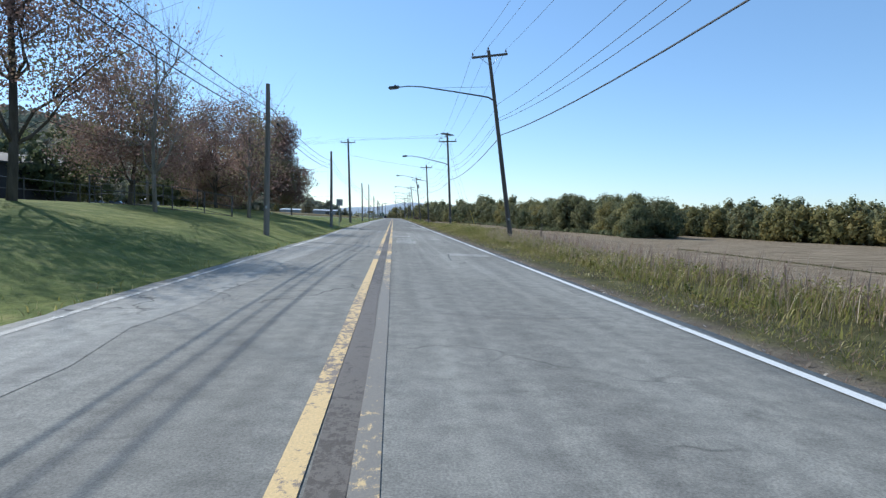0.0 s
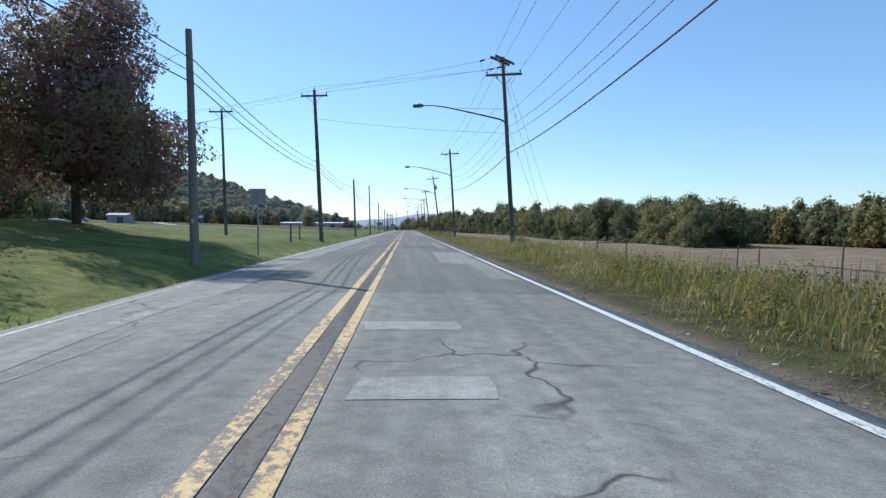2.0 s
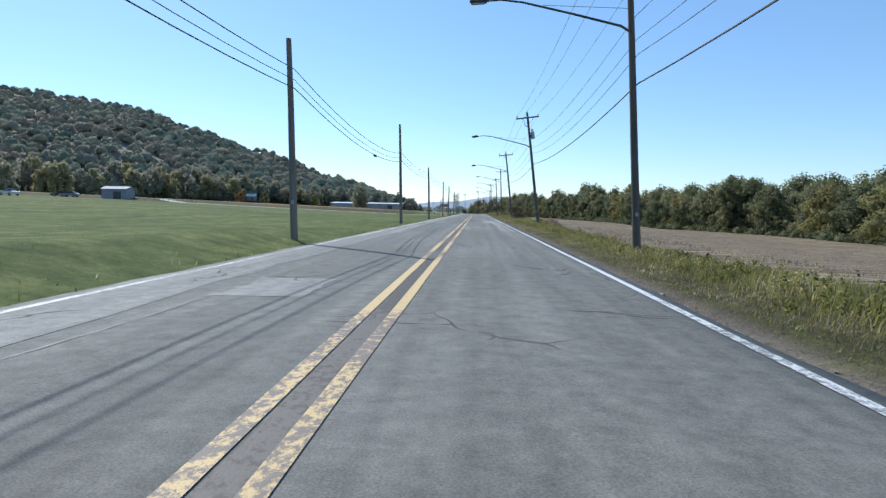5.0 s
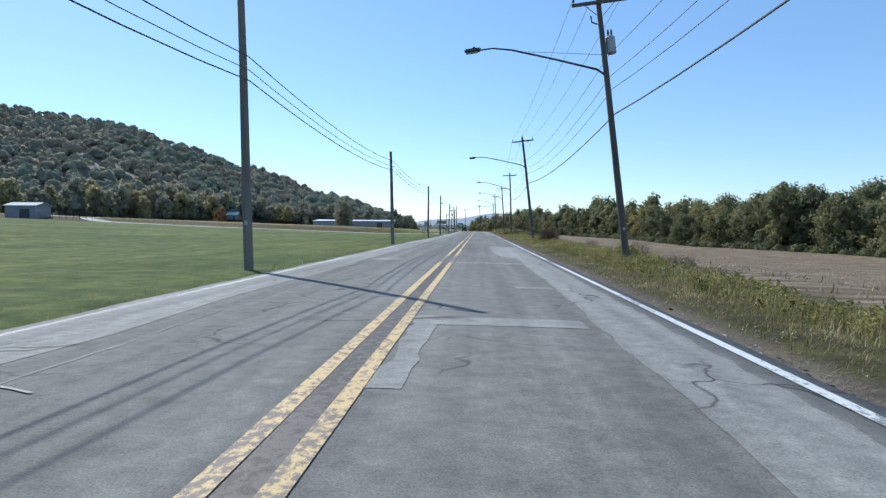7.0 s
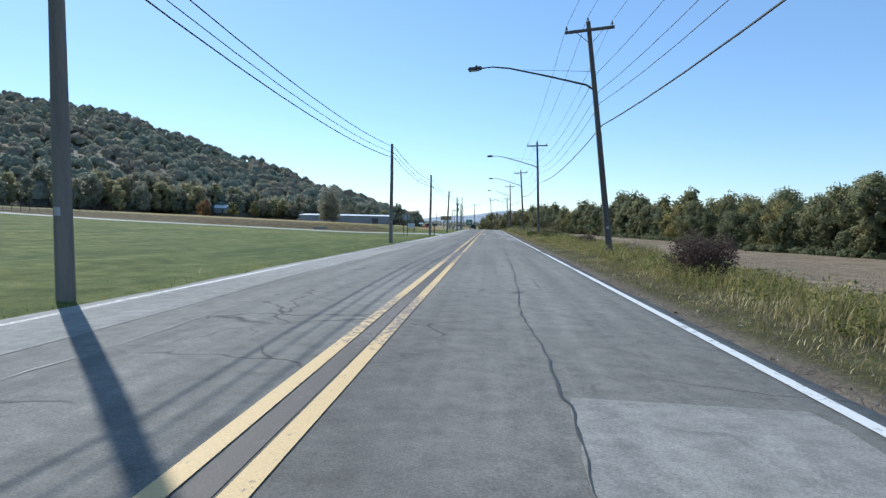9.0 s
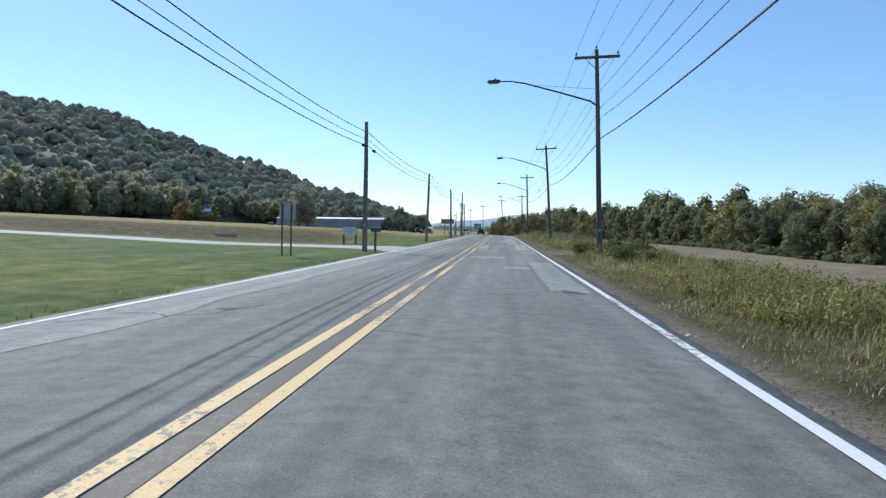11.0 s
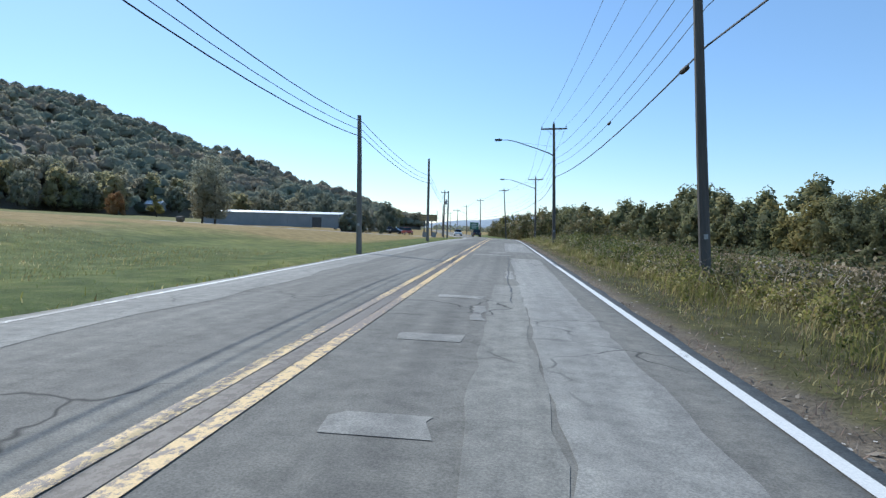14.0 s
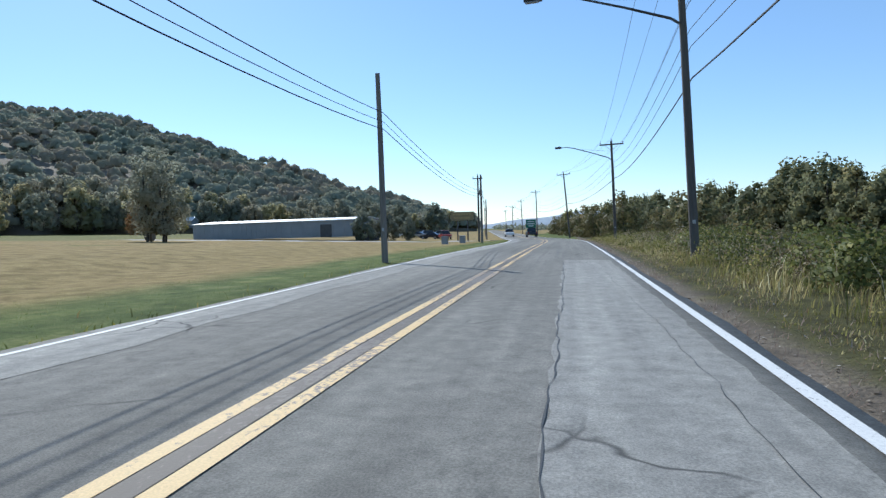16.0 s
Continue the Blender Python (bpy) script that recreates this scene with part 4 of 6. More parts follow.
def domes(name, label, base, size, per, leaf, mat):
    """Round crowns of many leaves at each place of base."""
    n = len(base)
    d = r.normal(size=(n, per, 3))
    d /= np.linalg.norm(d, axis=2)[..., None]
    d[..., 2] = np.abs(d[..., 2]) * 1.45 - 0.45
    lump = lambda w: 1 + 0.13 * np.sin(w[..., 0] * 6 + size[:, None] * 9) * np.sin(w[..., 1] * 5 + size[:, None] * 5) + 0.07 * np.sin(w[..., 2] * 11 + size[:, None] * 23) * np.sin(w[..., 0] * 9 - size[:, None] * 7)
    p = base[:, None, :] + d * (size[:, None] * r.uniform(0.85, 1.04, (n, per)) * lump(d))[..., None]
    way = d.reshape(-1, 3)
    q = leaf_quads(p.reshape(-1, 3), np.repeat(size * leaf, per), r, 1.2, way + r.normal(size=way.shape) * 0.9)
    return tagged(new(name, quads_mesh(name, q, mat, way)), label, "woods", kind="stuff")


def hill_crowns(base, size, mat, label):
    """Crowns far off and close together: each of several uneven billows of foliage, with a few loose sprays."""
    rings, round_, loose = 4, 7, 110
    up, a = np.meshgrid(np.linspace(-0.35, 1.0, rings), np.arange(round_) * 2 * np.pi / round_, indexing="ij")
    flat = np.sqrt(1 - up ** 2)
    ball = np.stack([np.cos(a) * flat, np.sin(a) * flat, up], -1).reshape(-1, 3)
    k = (np.arange(rings - 1)[:, None] * round_ + np.arange(round_)[None, :]).ravel()
    k2 = (np.arange(rings - 1)[:, None] * round_ + (np.arange(round_)[None, :] + 1) % round_).ravel()
    quad = np.stack([k, k2, k2 + round_, k + round_], -1)
    n, lobes = len(base), 6
    c = r.normal(size=(n, lobes, 3))
    c /= np.linalg.norm(c, axis=2)[..., None]
    c[..., 2] = np.abs(c[..., 2]) * 0.9 - 0.15
    c[:, 0] = (0, 0, 0.62)
    c = c * r.uniform(0.45, 0.75, (n, lobes, 1)) * size[:, None, None] + base[:, None, :]
    rad = r.uniform(0.3, 0.58, (n, lobes)) * size[:, None]
    v = c[:, :, None, :] + ball * rad[..., None, None] * r.uniform(0.7, 1.0, (n, lobes, len(ball), 1))
    f = (np.arange(n * lobes)[:, None, None] * len(ball) + quad).reshape(-1, 4)
    d = r.normal(size=(n, loose, 3))
    d /= np.linalg.norm(d, axis=2)[..., None]
    d[..., 2] = np.abs(d[..., 2]) * 1.3 - 0.3
    at_lobe = r.integers(0, lobes, (n, loose))
    i = np.arange(n)[:, None]
    p = c[i, at_lobe] + d * (rad[i, at_lobe] * r.uniform(0.9, 1.08, (n, loose)))[..., None]
    way = d.reshape(-1, 3)
    q = leaf_quads(p.reshape(-1, 3), np.repeat(size * 0.168, loose), r, 1.3, way + r.normal(size=way.shape) * 0.32)
    out = (d * 0.4 + (p - base[:, None, :]) / size[:, None, None] * 0.9 + np.array([0, 0, 0.15])).reshape(-1, 3)
    heart = ball * 0.4 + (v - base[:, None, None, :]) / size[:, None, None, None] * 0.9 + np.array([0, 0, 0.15])
    out = np.concatenate([heart.reshape(-1, 3), np.repeat(out, 4, 0)])
    verts = np.concatenate([v.reshape(-1, 3), q.reshape(-1, 3)])
    faces = np.concatenate([f.ravel(), n * lobes * len(ball) + np.arange(4 * len(q))])
    return tagged(new("hill_woods", mesh_from("hill_woods", verts, faces, np.full(len(faces) // 4, 4), mat, True, out / np.linalg.norm(out, axis=1)[:, None])), label, "woods", kind="stuff")


even = np.linspace(0, 1, 400)
run = hill_point(even, np.full(400, 0.5))
run = np.concatenate([[0], np.cumsum(np.linalg.norm(np.diff(run[:, :2], axis=0), axis=1))])
s, t = np.meshgrid(run[-1] * (np.arange(86) + 0.5) / 86, (np.arange(27) + 0.5) / 27 * 1.03)
s, t = np.interp(s.ravel() + r.uniform(-5, 5, s.size), run, even), t.ravel() + r.uniform(-0.026, 0.026, t.size)
n = len(s)
base = hill_point(s, t)
base[:, 2] += r.uniform(0.0, 2.0, n)
hill_crowns(base, 3.4 + 3.8 * r.uniform(0, 1, n) ** 1.3, L_hill_hazed, "autumn woods of brown, russet and green crowns on the hill")
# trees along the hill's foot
foot = [wood_tree("yellow-green tree at the foot of the hill", 13, 5.4, L_foot_gold_hazed, 25, "foothill_tree", 1150, 0.63, 24),
        wood_tree("dull green tree at the foot of the hill", 14, 5.2, L_foot_hazed, 26, "foothill_tree", 1150, 0.63, 24),
        wood_tree("grey-brown tree at the foot of the hill", 12, 4.6, L_foot_hazed, 27, "foothill_tree", 1050, 0.56, 20)]
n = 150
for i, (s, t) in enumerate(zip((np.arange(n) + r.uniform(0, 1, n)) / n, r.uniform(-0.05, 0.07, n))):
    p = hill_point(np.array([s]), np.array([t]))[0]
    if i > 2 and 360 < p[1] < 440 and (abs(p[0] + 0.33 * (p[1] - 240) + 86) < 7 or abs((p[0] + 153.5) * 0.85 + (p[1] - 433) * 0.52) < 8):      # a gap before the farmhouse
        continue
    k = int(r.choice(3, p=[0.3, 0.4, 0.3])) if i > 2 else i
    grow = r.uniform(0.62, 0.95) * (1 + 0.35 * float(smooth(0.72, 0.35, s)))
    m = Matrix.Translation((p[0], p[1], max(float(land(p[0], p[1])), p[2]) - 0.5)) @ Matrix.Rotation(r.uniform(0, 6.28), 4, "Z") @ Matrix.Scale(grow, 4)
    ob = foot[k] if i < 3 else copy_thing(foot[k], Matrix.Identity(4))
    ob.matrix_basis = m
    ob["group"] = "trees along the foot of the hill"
# low woods at the end of the road and blue hills on the horizon
n, per = 420, 40
x, y = r.uniform(-420, 120, n), r.uniform(900, 1500, n)
x = x - 0.12 * (y - 310)
size = r.uniform(4.0, 6.5, n)
keep = np.abs(x - shift(y)) > 14
x, y, size = x[keep], y[keep], size[keep]
n = len(x)
d = r.normal(size=(n, per, 3))
d /= np.linalg.norm(d, axis=2)[..., None]
p = np.stack([x, y, land(x, y) + 2.5], -1)[:, None, :] + d * (size[:, None] * r.uniform(0.6, 1.1, (n, per)))[..., None]
tagged(new("far_woods", quads_mesh("far_woods", leaf_quads(p.reshape(-1, 3), np.repeat(size * 0.4, per), r, 1.2), L_hazy)), "low grey-green woods at the far end of the road", "woods", kind="stuff")
hx = np.linspace(-2600, 2600, 120)
hz = 62 + 22 * np.sin(hx / 410) + 14 * np.sin(hx / 173 + 1) + 6 * np.sin(hx / 61)
rows = [np.stack([hx, np.full(120, 3300.0), np.full(120, -20.0)], -1), np.stack([hx, np.full(120, 3450.0), hz * 0.75], -1), np.stack([hx, np.full(120, 3700.0), hz], -1), np.stack([hx, np.full(120, 4300.0), hz * 0.1], -1)]
v = np.concatenate(rows)
i = (np.arange(3)[:, None] * 120 + np.arange(119)[None, :]).ravel()
f = np.stack([i, i + 1, i + 121, i + 120], -1)
tagged(new("backdrop_hills", mesh_from("backdrop_hills", v, f.ravel(), np.full(len(f), 4), M_far_hazed, True)), "low blue hills on the horizon", "hills", kind="structure")


def blades(name, x, y, h, w, mat, seed, label, category="grass", lift=0.0, bend=0.5, short=False):
    """Blades of grass: each a bent, tapering leaf."""
    r = np.random.default_rng(seed)
    n = len(x)
    z = land(x, y) + lift
    a = r.uniform(0, 2 * np.pi, n)
    side = np.stack([np.cos(a), np.sin(a), np.zeros(n)], -1) * (w * r.uniform(0.6, 1.3, n))[:, None]
    lean = np.stack([-np.sin(a), np.cos(a), np.zeros(n)], -1) * (h * r.uniform(-bend, bend, n))[:, None]
    lean += np.array([0.12, 0.05, 0]) * h[:, None]
    base = np.stack([x, y, z - 0.03], -1)
    up = np.zeros((n, 3))
    up[:, 2] = h
    mid = base + up * 0.58 + lean * 0.32
    tip = base + up * r.uniform(0.85, 1.0, n)[:, None] + lean
    if short:
        v = np.stack([base - side, base + side, tip], 1)
        return tagged(new(name, mesh_from(name, v.reshape(-1, 3), np.arange(3 * n), np.full(n, 3), mat)), label, category, kind="stuff")
    v = np.stack([base - side, base + side, mid + side * 0.75, mid - side * 0.75, tip], 1)
    k = np.arange(n)[:, None] * 5
    f = np.concatenate([k + np.array([0, 1, 2, 3]), k + np.array([3, 2, 4])], 1)
    ob = new(name, mesh_from(name, v.reshape(-1, 3), f.ravel(), np.tile([4, 3], n), mat))
    return tagged(ob, label, category, kind="stuff")


def weeds(name, x, y, h, per, leaf, mat, seed, label, category="weeds", wide=0.35):
    """Leafy plants: leaves round upright stems."""
    r = np.random.default_rng(seed)
    n = len(x)
    t = r.uniform(0.12, 1, (n, per)) ** 0.8
    a = r.uniform(0, 2 * np.pi, (n, per))
    rad = (h * wide)[:, None] * r.uniform(0.1, 1, (n, per)) * (1.15 - 0.7 * t)
    p = np.stack([x[:, None] + np.cos(a) * rad, y[:, None] + np.sin(a) * rad, land(x, y)[:, None] + t * h[:, None]], -1)
    ob = new(name, quads_mesh(name, leaf_quads(p.reshape(-1, 3), leaf, r, 1.9), mat))
    return tagged(ob, label, category, kind="stuff")


r = np.random.default_rng(51)


def scatter(n, x0, x1, y0, y1, clump=0.0):
    x, y = r.uniform(x0, x1, n), r.uniform(y0, y1, n)
    if clump:
        f = np.sin(x * 1.7 + 3 * np.sin(y * 0.21)) * np.sin(y * 0.83 + 2 * np.sin(x * 0.7)) + 0.6 * np.sin(y * 0.19 + x)
        ok = r.uniform(-1, 1, n) * 0.8 < f + clump
        x, y = x[ok], y[ok]
    gate = (y > 174.8) & (y < 179.6) & (x > 2.4) & (x < 9)
    gate |= x > verge_end(y) + 0.9 + 0.5 * np.sin(y * 0.7)
    x, y = x[~gate], y[~gate]
    return x + shift(y), y


def verge_end(y):
    """How far out from the road the rough verge reaches before the field."""
    return np.interp(y, [-46, -16, 0, 30, 42, 60, 72, 90, 102, 130, 150, 165, 300], [7.0, 7.2, 8.4, 8.2, 7.2, 6.2, 5.4, 5.6, 6.6, 7.2, 8.2, 9.6, 10.5])


def tall(u, y):
    """How tall the verge grows at a place."""
    out = smooth(3.5, 5.0, u)
    grown = np.interp(y, [-46, -16, -2, 10, 30, 40, 60, 72, 90, 102, 125, 150, 165, 190, 205, 230], [0.34, 0.36, 0.5, 0.64, 0.62, 0.44, 0.30, 0.16, 0.17, 0.32, 0.36, 0.48, 0.42, 0.6, 0.7, 0.85])
    wave = 0.85 + 0.3 * np.sin(u * 1.3 + 2 * np.sin(y * 0.37)) * np.sin(y * 0.9 + u)
    rim = verge_end(y) + 0.5 * np.sin(y * 0.7) + 0.3 * np.sin(y * 2.1 + 1)
    return 0.1 + out * grown * wave * (1 - 0.9 * smooth(rim - 0.7, rim + 0.3, u))


x, y = scatter(95000, 3.0, 9.6, -46, 75, 0.8)
blades("tall_grass", x, y, tall(x - shift(y), y) * r.uniform(0.25, 1.15, len(x)) ** 0.9, r.uniform(0.005, 0.012, len(x)), L_grass, 52, "tall dry golden and green grass on the verge", bend=1.3)
x, y = scatter(52000, 3.0, 7.6, 66, 165, 0.6)
blades("verge_grass", x, y, tall(x - shift(y), y) * r.uniform(0.4, 1.2, len(x)), np.full(len(x), 0.0075), L_green_grass, 53, "rough green and straw-coloured verge grass", bend=0.85)
x, y = scatter(26000, 5.0, 8.6, 66, 165, 0.2)
blades("dry_grass", x, y, tall(x - shift(y), y) * r.uniform(0.5, 1.4, len(x)), np.full(len(x), 0.0075), L_grass, 54, "straw-coloured grass along the field", bend=0.75)
x, y = scatter(60000, 3.1, 9.5, 150, 290, 1.0)
blades("bank_grass", x, y, tall(x - shift(y), y) * r.uniform(0.35, 1.1, len(x)) * (1 - (0.45 + 0.2 * smooth(186, 206, y)) * smooth(4.0, 5.2, x - shift(y))), np.full(len(x), 0.010), L_green_grass, 55, "rank green grass on the bank", bend=0.95)
x, y = scatter(170000, 2.65, 5.4, -46, 290, 0.8)
blades("short_grass", x, y, r.uniform(0.05, 0.24, len(x)) * smooth(3.05, 4.5, x - shift(y)) + 0.03, np.full(len(x), 0.006), L_green_grass, 56, "short tufts of grass beside the pavement", short=True, bend=0.9)
x, y = scatter(80000, 2.5, 4.5, -46, 300, 0.1)
blades("dead_grass", x, y, r.uniform(0.02, 0.13, len(x)), np.full(len(x), 0.008), L_plume, 57, "dead brown grass litter on the gravel edge", short=True, bend=2.4)
# bleached litter and gravel along the pavement's edge
n = 9000
y = r.uniform(-46, 290, n)
x = right_line(y) + 0.16 + r.exponential(0.28, n)
p = np.stack([x, y, np.maximum(land(x, y), road_z(y) - 0.06) + 0.012], -1)
q = leaf_quads(p, r.choice([0.02, 0.03, 0.05], n, p=[0.6, 0.3, 0.1]), r, 1.6, np.array([0, 0, 1.0]) + r.normal(size=(n, 3)) * 0.3)
tagged(new("roadside_litter", quads_mesh("roadside_litter", q, L_litter)), "bleached leaves, chips and gravel along the road's edge", "litter", kind="stuff")
# small curled leaves among the tall grass
x, y = scatter(4000, 3.8, 9.5, -46, 75, 0.6)
weeds("grass_leaves", x, y, tall(x - shift(y), y) * r.uniform(0.6, 1.15, len(x)), 22, 0.03, L_grass, 66, "curled straw-coloured leaves among the tall grass", "grass", 0.5)
# leafy weeds
x, y = scatter(2000, 4.2, 9.5, -46, 75, 0.2)
weeds("verge_weeds", x, y, tall(x - shift(y), y) * r.uniform(0.5, 0.95, len(x)), 26, 0.035, L_weed, 61, "yellow-green weeds among the tall grass")
x, y = scatter(1700, 4.0, 7.8, 70, 160, 0.0)
weeds("verge_weeds", x, y, tall(x - shift(y), y) * r.uniform(0.6, 1.2, len(x)) + 0.05, 22, 0.032, L_weed, 62, "low leafy weeds along the verge", wide=0.55)
x, y = scatter(2400, 3.7, 11.0, 150, 290, 0.3)
weeds("bank_weeds", x, y, tall(x - shift(y), y) * r.uniform(0.5, 1.15, len(x)) + 0.05, 28, 0.038, L_weed, 63, "dense leafy weeds on the bank", wide=0.5)


def clumps(name, label, n, x0, x1, y0, y1, low, high, per, leaf, mat, gather=-0.1):
    """Rounded leafy clumps on the ground."""
    x, y = scatter(n, x0, x1, y0, y1, gather)
    size = r.uniform(low, high, len(x))
    ob = domes(name, label, np.stack([x, y, land(x, y)], -1), size, per, leaf, mat)
    return tagged(ob, label, "shrubs", kind="stuff")


clumps("bank_shrubs", "dark tangled shrubs at the top of the bank", 210, 6.8, 12.0, 222, 290, 0.55, 1.15, 190, 0.085, L_shrub, 0.3)
clumps("bank_shrubs", "low tangled shrubs at the top of the bank", 120, 6.8, 11.0, 194, 224, 0.3, 0.65, 150, 0.1, L_shrub, 0.2)
clumps("pole_shrubs", "tangled dark green shrubs round a utility pole", 55, 4.95, 7.6, 167.2, 174.6, 0.4, 0.76, 420, 0.075, L_thorn, 0.7)
clumps("pole_shrubs", "yellow-green leafy shrubs round a utility pole", 55, 4.8, 8.2, 167.0, 174.8, 0.3, 0.62, 240, 0.085, L_weed, 0.5)
clumps("verge_shrubs", "yellow-green leafy shrubs past the field entrance", 150, 4.9, 9.5, 180.2, 200, 0.28, 0.58, 170, 0.1, L_weed, 0.5)
# the straw leaf colour here imitates sunlit tops of the shrubs
clumps("verge_shrubs", "sunlit straw-coloured bushy weeds past the field entrance", 240, 4.5, 9.5, 180.4, 206, 0.26, 0.55, 190, 0.09, L_grass, 0.6)
clumps("verge_shrubs", "dark green shrubs past the field entrance", 60, 5.3, 9.0, 180.6, 196, 0.3, 0.66, 190, 0.09, L_thorn, 0.3)
clumps("bank_shrubs", "thick dark shrubs behind the verge grass", 190, 5.0, 8.6, 203.5, 240, 0.45, 0.92, 300, 0.075, L_thorn, 0.6)
clumps("bank_shrubs", "tall leafy shrubs beside the road", 110, 5.4, 9.2, 223, 262, 0.7, 1.25, 330, 0.075, L_thorn, 0.4)
clumps("brambles", "brown leafless brambles on the bank", 50, 6.0, 9.5, 208, 246, 0.5, 0.95, 240, 0.06, L_bramble, 0.3)
clumps("bank_shrubs", "dense dark leafy shrubs crowning the bank", 170, 5.5, 9.8, 207, 256, 0.5, 1.0, 260, 0.08, L_thorn, 0.5)
clumps("bank_shrubs", "olive leafy shrubs along the bank", 310, 4.7, 7.0, 196, 290, 0.3, 0.62, 130, 0.11, L_weed, 0.1)
clumps("bank_shrubs", "olive-brown shrubs on the bank", 200, 5.6, 8.4, 190, 290, 0.4, 0.9, 160, 0.09, L_tangle, 0.1)
clumps("bank_shrubs", "low dark shrubs along the bank", 240, 5.2, 9.5, 160, 204, 0.22, 0.5, 120, 0.11, L_shrub)
clumps("verge_clumps", "bushy yellow-green weeds along the field", 230, 4.3, 8.6, 138, 168, 0.24, 0.46, 170, 0.085, L_weed, 0.4)
clumps("verge_clumps", "sunlit straw-coloured weeds along the field", 200, 4.3, 8.6, 138, 168, 0.22, 0.44, 150, 0.085, L_grass, 0.4)
clumps("verge_clumps", "yellowing bushy weeds along the verge", 420, 4.3, 7.6, 74, 165, 0.14, 0.34, 100, 0.11, L_grass, 0.3)
clumps("verge_clumps", "low leafy clumps along the verge", 520, 4.4, 7.8, 72, 165, 0.14, 0.36, 80, 0.13, L_weed)
clumps("verge_clumps", "brown withered clumps along the field", 150, 5.8, 8.4, 72, 200, 0.2, 0.45, 90, 0.1, L_plume)

clumps("bank_tangle", "tangled brown and olive brush on the bank", 620, 5.0, 10.2, 183, 268, 0.32, 0.78, 240, 0.08, L_tangle, 0.45)
clumps("bank_tangle", "higher brown brush along the top of the bank", 190, 6.4, 10.2, 196, 268, 0.6, 1.15, 300, 0.065, L_tangle, 0.35)
x, y = scatter(4200, 4.6, 9.6, 183, 268, 0.3)
blades("arching_stems", x, y, r.uniform(0.5, 1.2, len(x)), np.full(len(x), 0.006), L_straw, 60, "pale arching stems over the brush on the bank", "stems", bend=1.6)

# plumes on tall stalks
x, y = scatter(16000, 4.4, 8.0, -46, -4, 0.3)
blades("dry_stems", x, y, tall(x - shift(y), y) * r.uniform(0.5, 1.5, len(x)), r.uniform(0.004, 0.009, len(x)), L_straw, 64, "dry straw-brown stems among the verge grass", bend=0.8)
x, y = scatter(1500, 5.2, 8.2, -46, -2, 0.0)
blades("plume_grass", x, y, r.uniform(0.45, 0.95, len(x)), np.full(len(x), 0.011), L_plume, 65, "brown seeding stalks at the field's edge", bend=0.6)
# a weedy furrow in the field
n = 2600
y = r.uniform(14, 78, n)
x = 56 + 2.5 * np.sin(y / 40) + r.normal(0, 0.25, n)
blades("furrow_weeds", x, y, r.uniform(0.12, 0.32, n), np.full(n, 0.04), L_shrub, 67, "dark weeds along a furrow in the field", "weeds", bend=1.0)
x, y = scatter(900, 5.5, 9.0, -10, 50, 0.1)
blades("plume_grass", x, y, r.uniform(0.6, 1.05, len(x)), np.full(len(x), 0.012), L_plume, 58, "tall brown plumes of seeding grass", bend=0.4)
x, y = scatter(500, 5.8, 8.0, 98, 135, -0.2)
blades("plume_grass", x, y, r.uniform(0.35, 0.75, len(x)), np.full(len(x), 0.009), L_plume, 59, "dark seeding stalks at the field's edge", bend=0.5)


def bush(name, label, x, y, h, wide, n, leaf, mat, seed):
    q = np.random.default_rng(seed)
    t = thing(name, stand(x, y), label, "bush")
    bm = bmesh.new()
    blobs = []
    for i in range(6):
        a = i * 1.05 + q.uniform(-0.3, 0.3)
        c = Vector((math.cos(a) * wide * 0.5, math.sin(a) * wide * 0.5, h * q.uniform(0.4, 0.7)))
        limb(bm, (0, 0, -0.1), c + Vector((0, 0, h * 0.25)), 0.025, 0.006, q, 0.15, 5)
        blobs.append((*c, wide * 0.55, wide * 0.55, h * 0.42))
    part("stems", bm, M_bark, t)
    part("foliage", quads_mesh("foliage", leaf_quads(crown_points(blobs, n, q, 0.2)[0], leaf, q, 1.6), mat), None, t)
    return t


bush("bush", "brown thorny bush on the verge", 5.5, 125.0, 1.2, 0.9, 8000, 0.034, L_bramble, 71)
bush("bush", "thick dark green bush at the corner of the field entrance", 4.6, 173.2, 0.62, 0.62, 2400, 0.05, L_thorn, 78)
bush("bush", "dark green bush by the field entrance", 6.6, 169.9, 0.85, 0.8, 1700, 0.055, L_shrub, 72)
bush("bush", "dark green leafy sapling by the field entrance", 5.7, 171.2, 0.85, 0.45, 900, 0.05, L_thorn, 73)
bush("bush", "dark bush at the foot of a pole", 5.5, 168.6, 0.62, 0.6, 1400, 0.05, L_shrub, 74)
bush("bush", "leafy bush against the leaning pole", 5.9, 101.2, 0.7, 0.5, 900, 0.05, L_weed, 75)
bush("bush", "leafy green bush at a pole's foot", 6.2, 28.9, 0.8, 0.55, 1000, 0.05, L_weed, 76)
bush("bush", "brown bush on the verge", 6.0, 147.0, 0.8, 0.7, 1800, 0.045, L_bramble, 77)
